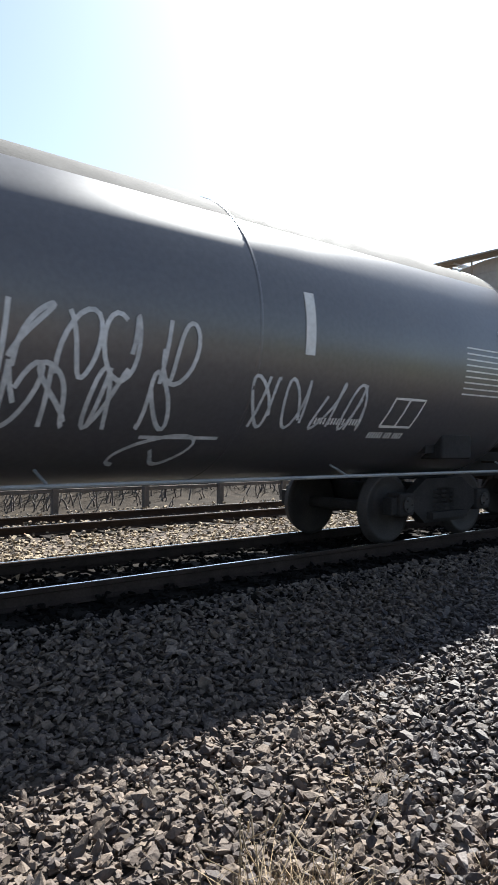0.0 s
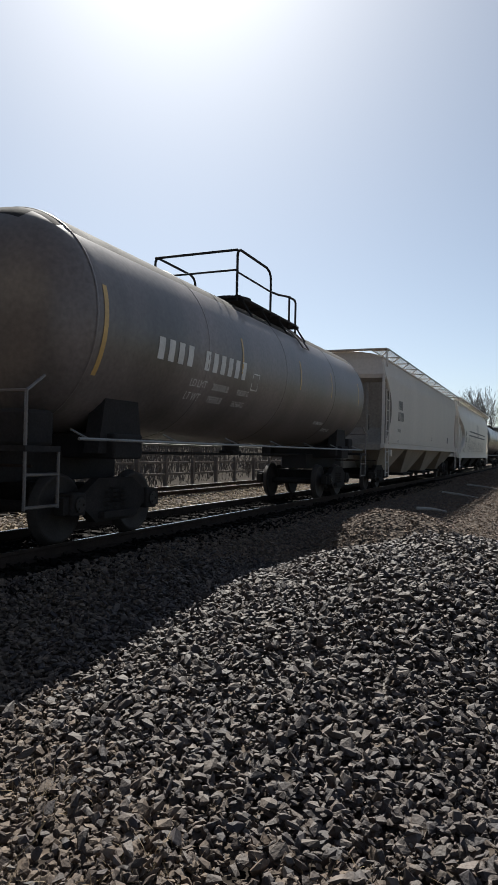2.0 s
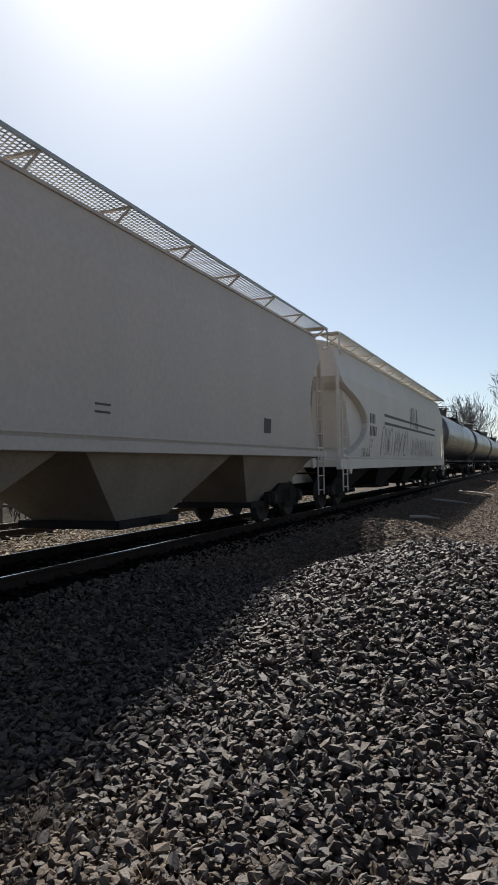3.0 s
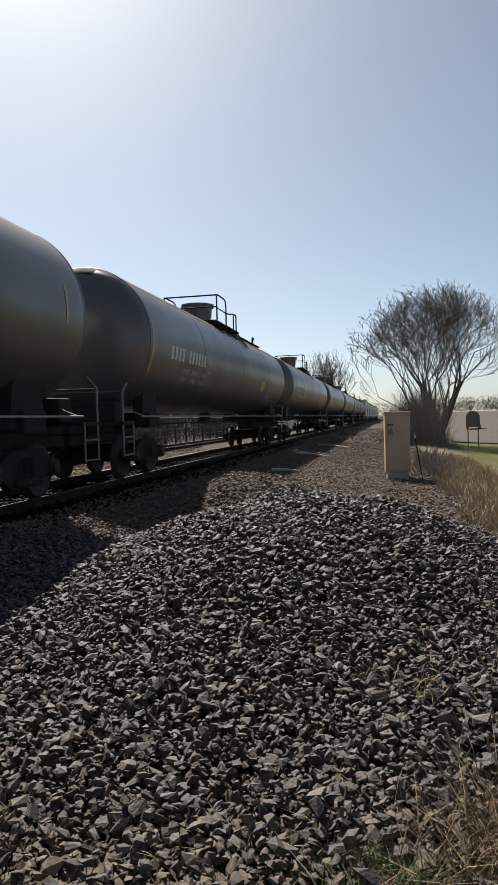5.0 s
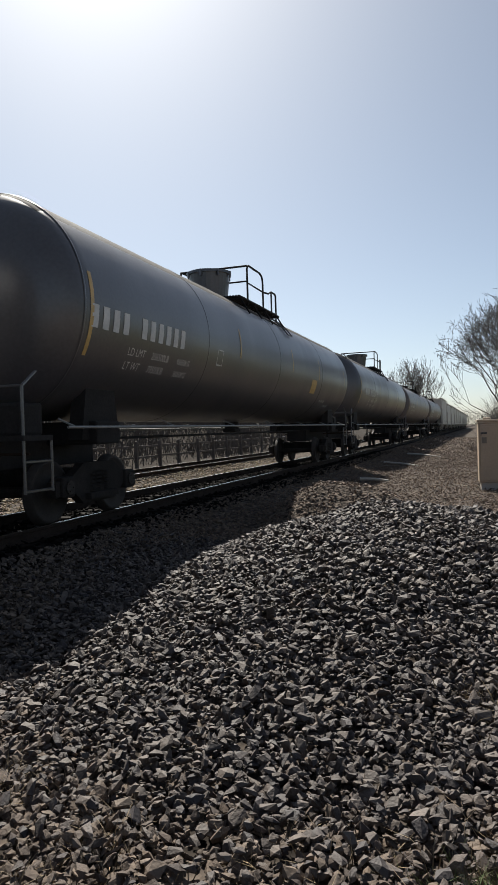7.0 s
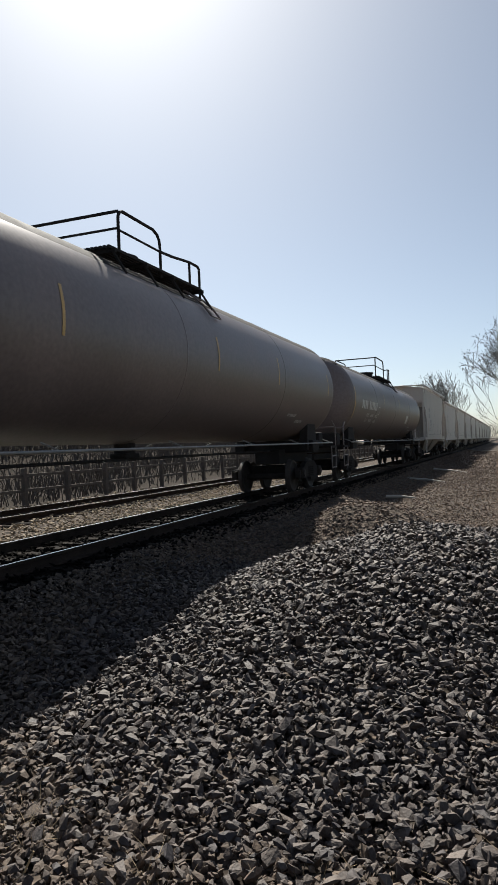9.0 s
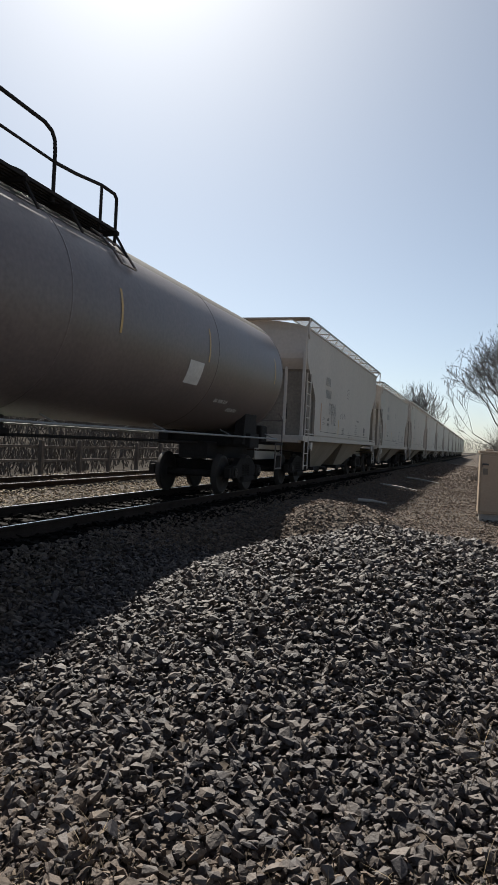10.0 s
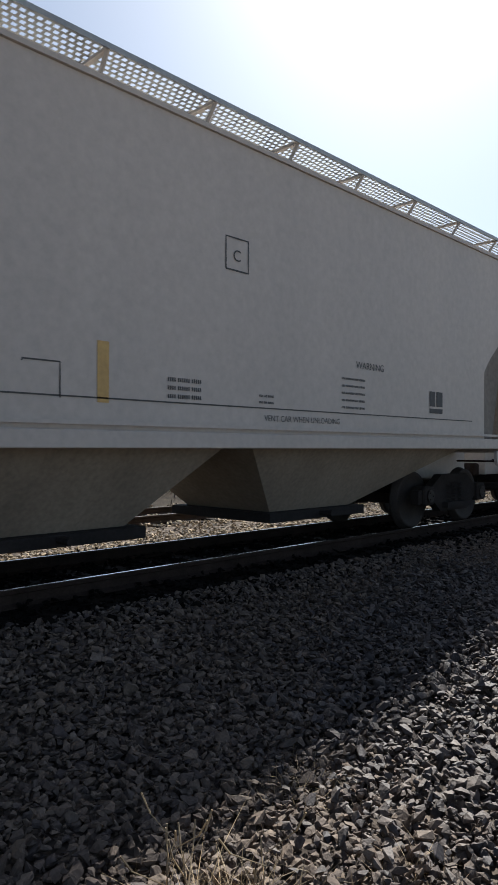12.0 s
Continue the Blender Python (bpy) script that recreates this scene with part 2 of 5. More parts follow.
gx, gy = axis(-1500, 1500, -15, 8, 0.16, 1.18), axis(-600, 3500, -1, 24, 0.2, 1.14)
GX, GY = np.meshgrid(gx, gy)
GZ = ground_z(GX, GY) - 0.03
nx, ny = len(gx), len(gy)
idx = np.arange(nx * ny).reshape(ny, nx)
q = np.stack([idx[:-1, :-1], idx[:-1, 1:], idx[1:, 1:], idx[1:, :-1]], -1).reshape(-1, 4)
tri = np.concatenate([q[:, [0, 1, 2]], q[:, [0, 2, 3]]])


def ground_material():
    m = bpy.data.materials.new("ground")
    m.use_nodes = True
    n, l = m.node_tree.nodes, m.node_tree.links
    b = n["Principled BSDF"]
    b.inputs["Roughness"].default_value = 0.95
    b.inputs["Specular IOR Level"].default_value = 0.05
    co = n.new("ShaderNodeTexCoord")
    sep = n.new("ShaderNodeSeparateXYZ")
    l.new(co.outputs["Object"], sep.inputs[0])

    def noise_tex(scale, detail=6):
        t = n.new("ShaderNodeTexNoise")
        t.inputs["Scale"].default_value, t.inputs["Detail"].default_value = scale, detail
        l.new(co.outputs["Object"], t.inputs["Vector"])
        return t

    def ramp(src, stops):
        r = n.new("ShaderNodeValToRGB")
        e = r.color_ramp.elements
        while len(e) < len(stops):
            e.new(0.5)
        for el, (p, c) in zip(e, stops):
            el.position, el.color = p, (*c, 1)
        l.new(src, r.inputs["Fac"])
        return r.outputs["Color"]

    def blend(fac, a, c):
        x = n.new("ShaderNodeMix")
        x.data_type = "RGBA"
        l.new(fac, x.inputs["Factor"])
        l.new(a, x.inputs[6])
        l.new(c, x.inputs[7])
        return x.outputs[2]

    def mask(lo, hi, wobble, scale):
        """0 on the track's side of X = lo, 1 past X = hi, with an uneven border."""
        w = n.new("ShaderNodeMath")
        w.operation = "MULTIPLY_ADD"
        l.new(noise_tex(scale).outputs["Fac"], w.inputs[0])
        w.inputs[1].default_value = wobble
        l.new(sep.outputs["X"], w.inputs[2])
        r = n.new("ShaderNodeMapRange")
        r.inputs["From Min"].default_value, r.inputs["From Max"].default_value = lo + wobble * 0.5, hi + wobble * 0.5
        l.new(w.outputs[0], r.inputs["Value"])
        return r.outputs[0]

    vor = n.new("ShaderNodeTexVoronoi")
    vor.inputs["Scale"].default_value = 14
    l.new(co.outputs["Object"], vor.inputs["Vector"])
    gravel = ramp(vor.outputs["Color"], [(0.15, (0.025, 0.021, 0.018)), (0.55, (0.08, 0.066, 0.055)), (0.9, (0.15, 0.122, 0.1))])
    dry = ramp(noise_tex(5, 8).outputs["Fac"], [(0.3, (0.12, 0.095, 0.068)), (0.55, (0.20, 0.162, 0.115)), (0.75, (0.27, 0.22, 0.15))])
    green = ramp(noise_tex(1.2, 8).outputs["Fac"], [(0.3, (0.075, 0.074, 0.03)), (0.6, (0.105, 0.105, 0.042)), (0.8, (0.18, 0.15, 0.08))])
    c = blend(mask(1.1, 1.9, 1.2, 1.5), gravel, dry)
    ahead = n.new("ShaderNodeMapRange")
    ahead.inputs["From Min"].default_value, ahead.inputs["From Max"].default_value = 18.0, 30.0
    l.new(sep.outputs["Y"], ahead.inputs["Value"])
    both = n.new("ShaderNodeMath")
    both.operation = "MULTIPLY"
    l.new(mask(3.0, 4.4, 1.2, 0.5), both.inputs[0])
    l.new(ahead.outputs[0], both.inputs[1])
    earth = ramp(noise_tex(1.5, 8).outputs["Fac"], [(0.3, (0.15, 0.122, 0.105)), (0.7, (0.25, 0.205, 0.175))])
    c = blend(mask(3.0, 4.4, 1.2, 0.5), c, earth)
    c = blend(both.outputs[0], c, green)
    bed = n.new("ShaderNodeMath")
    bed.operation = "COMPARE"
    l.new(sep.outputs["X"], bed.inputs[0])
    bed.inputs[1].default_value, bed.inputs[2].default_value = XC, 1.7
    # strip under the train, darkened in colour for oil and shade
    oil_shade = ramp(vor.outputs["Color"], [(0.2, (0.007, 0.006, 0.006)), (0.8, (0.018, 0.016, 0.014))])
    c = blend(bed.outputs[0], c, oil_shade)
    far = mask(-16.5, -15, 1.5, 0.5)
    inv = n.new("ShaderNodeMath")
    inv.operation = "SUBTRACT"
    inv.inputs[0].default_value = 1.0
    l.new(far, inv.inputs[1])
    brown = ramp(noise_tex(2, 8).outputs["Fac"], [(0.3, (0.016, 0.013, 0.010)), (0.6, (0.034, 0.027, 0.021)), (0.8, (0.065, 0.053, 0.038))])
    c = blend(inv.outputs[0], c, brown)
    l.new(c, b.inputs["Base Color"])
    bp = n.new("ShaderNodeBump")
    bp.inputs["Strength"].default_value, bp.inputs["Distance"].default_value = 0.9, 0.03
    l.new(vor.outputs["Distance"], bp.inputs["Height"])
    l.new(bp.outputs[0], b.inputs["Normal"])
    return m


M["ground"] = ground_material()
ground_mesh = fast_mesh("ground", np.stack([GX, GY, GZ], -1).reshape(-1, 3), tri, "ground")
ground_mesh.polygons.foreach_set("use_smooth", [True] * len(ground_mesh.polygons))
ground = tagged(new("ground", ground_mesh), "grey gravel trackside with dry grass and green verge", "ground", kind="structure")


# ---- tracks ----
RAIL_PROFILE = ((-0.07, -0.17), (0.07, -0.17), (0.07, -0.155), (0.012, -0.13), (0.012, -0.05), (0.036, -0.038), (0.036, -0.006), (0.028, 0.0), (-0.028, 0.0), (-0.036, -0.006), (-0.036, -0.038), (-0.012, -0.05), (-0.012, -0.13), (-0.07, -0.155))


def railway(name, xc, y0, y1, z):
    root = tagged(new(name), "steel rails on dark wooden ties in grey ballast", "railway track", kind="structure")
    for side in (-GAUGE, GAUGE):
        bm = bmesh.new()
        loft(bm, [[(xc + side + a, y, z + b) for a, b in RAIL_PROFILE] for y in (y0, y1)])
        part("rail", bm, "rust", root, "rusty steel rail")
        bm = bmesh.new()
        box(bm, (xc + side, (y0 + y1) / 2, z + 0.0015), (0.034, y1 - y0, 0.003))
        part("rail_head", bm, "rail_top", root, "polished running surface")
    return root


track_near = railway("track_near", XC, -60, 420, RZ)
track_far = railway("track_far", FAR_XC, -60, 420, RZ - 0.12)
bm = bmesh.new()
box(bm, (0, 0, 0), (2.6, 0.23, 0.18), bevel=0.015)
tie = part("tie", bm, "tie_wood", track_near)
tie.matrix_basis = pose(XC, -4, RZ - 0.25)
for i in range(1, 110):
    clone(tie, pose(XC + random.uniform(-0.03, 0.03), -4 + i * 0.55, RZ - 0.25, 0, 0, random.uniform(-1, 1)), track_near)
    if i < 80:
        clone(tie, pose(FAR_XC, -4 + i * 0.55, RZ - 0.37), track_far)


# ---- broken stone ----
def stone_shapes(count, flat, seed, points=11):
    rng = np.random.RandomState(seed)
    shapes = []
    for _ in range(count):
        b = bmesh.new()
        i = np.arange(points) + 0.5
        up, turn_ = 1 - 2 * i / points, i * 2.39996
        d = np.stack([np.sqrt(1 - up ** 2) * np.cos(turn_), np.sqrt(1 - up ** 2) * np.sin(turn_), up], -1) + rng.normal(0, 0.3, (points, 3))
        d /= np.linalg.norm(d, axis=1)[:, None]
        p = d / np.abs(d).max(axis=1)[:, None] ** 0.8 * rng.uniform(0.8, 1.1, (points, 1))
        p[:, 0] += 0.2 * rng.normal() * p[:, 1]
        p[:, 2] += 0.2 * rng.normal() * p[:, 0]
        p *= np.array([0.52, 0.34 + 0.08 * rng.rand(), flat * rng.uniform(0.8, 1.25)])
        vs = [b.verts.new(v) for v in p]
        r = bmesh.ops.convex_hull(b, input=vs)
        bmesh.ops.delete(b, geom=[e for e in r["geom_interior"] if isinstance(e, bmesh.types.BMVert)], context="VERTS")
        bmesh.ops.triangulate(b, faces=b.faces[:])
        b.verts.index_update()
        shapes.append((np.array([v.co for v in b.verts]), np.array([[v.index for v in f.verts] for f in b.faces])))
        b.free()
    return shapes


def turns(count, tilt, rng):
    """Random rotation matrices: any heading, tilted by up to about that many radians."""
    a, tx, ty = rng.uniform(0, 2 * np.pi, count), rng.normal(0, tilt, count), rng.normal(0, tilt, count)
    ca, sa, cx, sx, cy, sy = np.cos(a), np.sin(a), np.cos(tx), np.sin(tx), np.cos(ty), np.sin(ty)
    z, o = np.zeros(count), np.ones(count)
    rz = np.stack([ca, -sa, z, sa, ca, z, z, z, o], -1).reshape(-1, 3, 3)
    rx = np.stack([o, z, z, z, cx, -sx, z, sx, cx], -1).reshape(-1, 3, 3)
    ry = np.stack([cy, z, sy, z, o, z, -sy, z, cy], -1).reshape(-1, 3, 3)
    return rx @ ry @ rz


def stones(name, xy, size, mat, label, seed, tilt=0.5, lift=0.12, flat=0.22, jitter=0.03, single=None, points=10):
    rng = np.random.RandomState(seed)
    shapes = stone_shapes(18, flat, seed + 1, points)
    pick = rng.randint(0, len(shapes), len(xy))
    rot = turns(len(xy), tilt, rng)
    zz = ground_z(xy[:, 0], xy[:, 1]) + size * lift + rng.uniform(-jitter, jitter, len(xy))
    vs, ts, base = [], [], 0
    for k, (v, t) in enumerate(shapes):
        sel = np.where(pick == k)[0]
        if not len(sel):
            continue
        w = np.einsum("nij,vj->nvi", rot[sel], v) * size[sel][:, None, None]
        w += np.stack([xy[sel, 0], xy[sel, 1], zz[sel]], -1)[:, None, :]
        vs.append(w.reshape(-1, 3))
        ts.append((t[None] + (np.arange(len(sel)) * len(v))[:, None, None] + base).reshape(-1, 3))
        base += len(sel) * len(v)
    if not single:
        return tagged(new(name, fast_mesh(name, np.concatenate(vs), np.concatenate(ts), mat)), label, "gravel", kind="stuff")
    root = tagged(new(name), label, "stones")
    rest = new("rubble", fast_mesh("rubble", np.concatenate(vs), np.concatenate(ts), mat))
    rest.parent = root
    tagged(rest, kind="stuff")
    meshes = [fast_mesh("stone", v, t, mat) for v, t in shapes]
    for _ in range(300):
        x, y = rng.uniform(single[0], single[1]), rng.uniform(single[2], single[3])
        o = new("stone", meshes[rng.randint(0, len(meshes))])
        o.parent = root
        s = rng.uniform(0.7, 1.3) * single[4]
        o.matrix_basis = pose(x, y, gz(x, y) + s * 0.3, *(rng.normal(0, 25, 2)), rng.uniform(0, 360)) @ Matrix.Scale(s, 4)
    return root


rng = np.random.RandomState(7)


def scatter(n, x0, x1, y0, y1, power=1.0):
    return np.stack([rng.uniform(x0, x1, n), y0 + (y1 - y0) * rng.uniform(0, 1, n) ** power], -1)


# the heap and its foot, coarse grey stone
p = scatter(170000, -5.2, 3.4, -0.4, 12.5)
r = np.sqrt(((p[:, 0] + 0.9) / 3.4) ** 2 + ((p[:, 1] - 7.9) / np.where(p[:, 1] < 7.9, 5.2, 3.2)) ** 2)
on = r < 1.0 + rng.normal(0, 0.06, len(p))
heap = p[on & (p[:, 1] < 9.5)][:50000]
stones("stone_heap", heap, rng.lognormal(math.log(0.051), 0.33, len(heap)).clip(0.026, 0.105), "stone", "heap of broken grey stones beside the railway track", 3, tilt=0.48, jitter=0.06, single=(-1.9, 1.0, 3.2, 4.4, 0.056))
foot = p[~on]
foot = foot[(foot[:, 1] < 9) & (foot[:, 0] + rng.normal(0, 0.35, len(foot)) < 1.9) & (foot[:, 1] + rng.normal(0, 0.3, len(foot)) > 0.5)][:30000]
stones("trackside_stones", foot, rng.lognormal(math.log(0.042), 0.36, len(foot)).clip(0.022, 0.11), "foot_stone", "loose grey ballast stones along the track", 5, tilt=0.5, single=(-2.4, 0.5, 2.1, 3.1, 0.05))
# finer gravel of the service path and the ballast shoulder farther on
p = scatter(44000, -5.3, 1.6, 8.5, 46.0, 2.1)
r = np.sqrt(((p[:, 0] + 0.9) / 3.4) ** 2 + ((p[:, 1] - 7.9) / 3.2) ** 2)
p = p[(r > 1.0) | (p[:, 1] < 7.9)]
stones("path_gravel", p, rng.lognormal(math.log(0.047), 0.3, len(p)).clip(0.025, 0.09) * (1 + np.clip(p[:, 1] - 20, 0, 40) * 0.02), "gravel_stone", "fine tan gravel of the service path", 9, tilt=0.3, lift=0.1, points=7)
p = scatter(10000, -5.3, 1.3, 44.0, 95.0, 1.3)
stones("path_gravel", p, rng.lognormal(math.log(0.13), 0.3, len(p)).clip(0.06, 0.25), "gravel_stone", "fine tan gravel of the service path", 10, tilt=0.3, lift=0.05, points=7)
# ballast between the tracks; in the near track coloured dark for oil and shade
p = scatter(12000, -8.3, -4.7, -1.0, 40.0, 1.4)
stones("track_bed", p, rng.lognormal(math.log(0.075), 0.25, len(p)).clip(0.04, 0.12), "oily_shade_stone", "ballast between the rails, coloured dark for oil and shade", 10, tilt=0.35, lift=0.05, points=8)
p = scatter(9000, -11.0, -7.7, 1.0, 36.0, 1.4)
stones("track_ballast", p, rng.lognormal(math.log(0.07), 0.25, len(p)).clip(0.04, 0.15), "pale_ballast", "pale ballast between the two tracks", 11, tilt=0.35, points=8)
p = scatter(4000, -16.5, -11.0, 2.0, 30.0, 1.3)
stones("track_ballast", p, rng.lognormal(math.log(0.09), 0.25, len(p)).clip(0.04, 0.15), "pale_ballast", "pale ballast of the second track", 13, tilt=0.35, points=8)

# ---- train: shared pieces ----
bm = bmesh.new()
prof = ((0.0, -0.075), (0.09, -0.075), (0.16, -0.02), (0.36, 0.0), (0.405, -0.03), (0.455, -0.03), (0.462, 0.055), (0.485, 0.065), (0.49, 0.09), (0.43, 0.1), (0.36, 0.07), (0.15, 0.07), (0.1, 0.1), (0.0, 0.1))
rings = []
for k in range(28):
    a = 2 * math.pi * k / 28
    rings.append([(-x, r * math.cos(a), r * math.sin(a)) for r, x in prof])
loft(bm, rings + [rings[0]], caps=False)
bmesh.ops.remove_doubles(bm, verts=bm.verts[:], dist=1e-4)
WHEEL = bpy.data.meshes.new("wheel")
bm.to_mesh(WHEEL)
bm.free()
WHEEL.polygons.foreach_set("use_smooth", [True] * len(WHEEL.polygons))
WHEEL.materials.append(M["wheel_steel"])

bm = bmesh.new()
outline = [(-1.15, 0.40), (-1.15, 0.62), (-0.75, 0.66), (-0.42, 0.86), (0.42, 0.86), (0.75, 0.66), (1.15, 0.62), (1.15, 0.40), (0.72, 0.46), (0.45, 0.26), (-0.45, 0.26), (-0.72, 0.46)]
prism(bm, outline, -0.07, 0.07)
for y in (-0.89, 0.89):
    box(bm, (0, y, 0.53), (0.24, 0.3, 0.3), bevel=0.03)
box(bm, (0.02, 0, 0.36), (0.3, 0.8, 0.09))
for y in (-0.2, 0, 0.2):
    for z0 in np.arange(0.42, 0.72, 0.06):
        rod(bm, (0.02, y, z0), (0.02, y, z0 + 0.035), 0.085, 10)
SIDE_FRAME = bpy.data.meshes.new("side_frame")
bm.to_mesh(SIDE_FRAME)
bm.free()
SIDE_FRAME.materials.append(M["truck_steel"])

bm = bmesh.new()
box(bm, (0, 0, 0.62), (2.1, 0.42, 0.28), bevel=0.03)
for y in (-0.89, 0.89):
    rod(bm, (-0.8, y, 0.46), (0.8, y, 0.46), 0.085, 12)
BOLSTER = bpy.data.meshes.new("bolster")
bm.to_mesh(BOLSTER)
bm.free()
BOLSTER.materials.append(M["truck_steel"])

bm = bmesh.new()
for y in (0.0,):
    rod(bm, (0.09, y, 0.53), (0.15, y, 0.53), 0.1, 14)
    for k in range(3):
        a = k * 2.1
        rod(bm, (0.15, y + 0.06 * math.cos(a), 0.53 + 0.06 * math.sin(a)), (0.165, y + 0.06 * math.cos(a), 0.53 + 0.06 * math.sin(a)), 0.014, 6)
BEARING = bpy.data.meshes.new("bearing_cap")
bm.to_mesh(BEARING)
bm.free()
BEARING.materials.append(M["wheel_steel"])


def child(name, mesh, parent, m=None, label=""):
    o = new(name, mesh)
    o.parent = parent
    o.matrix_basis = m if m is not None else Matrix()
    if label:
        o["label"] = label
    return o


def add_truck(car, y):
    truck = child("truck", BOLSTER, car, pose(0, y, 0), "dark grimy two-axle bogie")
    for s in (1, -1):
        child("side_frame", SIDE_FRAME, truck, pose(0.98 * s, 0, 0, 0, 0, 0 if s > 0 else 180))
        for a in (-0.89, 0.89):
            child("bearing_cap", BEARING, truck, pose(0.98 * s, a, 0, 0, 0, 0 if s > 0 else 180))
            child("wheel", WHEEL, truck, pose(0.75 * s, a, 0.462, 0, 0, 0 if s > 0 else 180), "worn steel wheel with a bright rim")


def add_coupler(car, y, s):
    bm = bmesh.new()
    box(bm, (0, y - 0.35 * s, 0.86), (0.16, 0.7, 0.16), bevel=0.02)
    box(bm, (0.05, y + 0.02 * s, 0.86), (0.3, 0.22, 0.26), bevel=0.05)
    tube(bm, [(-0.25, y - 0.5 * s, 0.8), (-0.28, y - 0.25 * s, 0.55), (-0.2, y + 0.05 * s, 0.5)], 0.028)
    rod(bm, (-1.3, y - 0.55 * s, 1.05), (1.3, y - 0.55 * s, 1.05), 0.018, 6)
    part("coupler", bm, "rust", car, "rusty coupler with air hose")


def strokes(bm, lines, width, skin, proud=0.006):
    """Painted strokes: polylines in (y, z), laid as thin bands on a skin x(z)."""
    for line in lines:
        pts = []
        for a, b in zip(line, line[1:]):
            n = max(1, int(math.dist(a, b) / 0.15))
            pts += [(a[0] + (b[0] - a[0]) * k / n, a[1] + (b[1] - a[1]) * k / n) for k in range(n)]
        pts.append(line[-1])
        prev = None
        for i, (y, z) in enumerate(pts):
            y2, z2 = pts[min(i + 1, len(pts) - 1)]
            y1, z1 = pts[max(i - 1, 0)]
            d = math.hypot(y2 - y1, z2 - z1) or 1
            ny_, nz_ = -(z2 - z1) / d * width / 2, (y2 - y1) / d * width / 2
            cur = [bm.verts.new((skin(z + s * nz_) + proud, y + s * ny_, z + s * nz_)) for s in (1, -1)]
            if prev:
                bm.faces.new((prev[0], prev[1], cur[1], cur[0]))
            prev = cur


def patch(bm, y0, y1, z0, z1, skin, proud=0.006):
    n = max(1, int((z1 - z0) / 0.12))
    prev = None
    for k in range(n + 1):
        z = z0 + (z1 - z0) * k / n
        cur = [bm.verts.new((skin(z) + proud, y, z)) for y in (y0, y1)]
        if prev:
            bm.faces.new((prev[0], prev[1], cur[1], cur[0]))
        prev = cur


def frame_lines(y0, y1, z0, z1):
    return [[(y0, z0), (y1, z0), (y1, z1), (y0, z1), (y0, z0)]]


def scribble(y0, y1, z0, z1, n, rg):
    """Loose hand-sprayed loops, no writing."""
    out, w = [], (y1 - y0) / n
    for k in range(n):
        c, line = y0 + w * (k + 0.5), []
        p1, p2, f = rg.uniform(0, 6), rg.uniform(0, 6), rg.choice((1, 1.5, 2))
        turn_ = rg.uniform(4.5, 6.5)
        for i in range(25):
            a = i / 24 * turn_
            line.append((c + 0.55 * w * math.sin(a + p1) * (0.6 + 0.4 * math.sin(a)), (z0 + z1) / 2 + 0.5 * (z1 - z0) * math.sin(a * f + p2)))
        out.append(line)
        if rg.random() < 0.6:
            out.append([(c - 0.3 * w, z0), (c - 0.1 * w + rg.uniform(-0.2, 0.2) * w, z1)])
    return out


def word_bars(bm, y0, z0, height, words, skin, gap=0.22):
    """Unreadable lettering as plain bars, one a letter block."""
    y = y0
    for w in words:
        for _ in range(w):
            patch(bm, y, y + height * 0.4, z0, z0 + height, skin)
            y += height * 0.66
        y += height * gap * 2


def lettering(name, text, size, y, z, skin, mat, car):
    cu = bpy.data.curves.new(name, "FONT")
    cu.body, cu.size = text, size
    ob = bpy.data.objects.new(name, cu)
    scene.collection.objects.link(ob)
    dg = bpy.context.evaluated_depsgraph_get()
    me = bpy.data.meshes.new_from_object(ob.evaluated_get(dg))
    bpy.data.objects.remove(ob)
    for v in me.vertices:
        zz = z + v.co.y
        v.co = (skin(zz) + 0.007, y + v.co.x, zz)
    me.materials.clear()
    me.materials.append(M[mat])
    o = new(name, me)
    o.parent = car
    return o


def ladder(bm, x, y0, y1, z0, z1, r=0.016, step=0.36):
    for y in (y0, y1):
        rod(bm, (x, y, z0), (x, y, z1), r * 1.3, 6)
    for z in np.arange(z0 + 0.12, z1, step):
        rod(bm, (x, y0, z), (x, y1, z), r, 6)


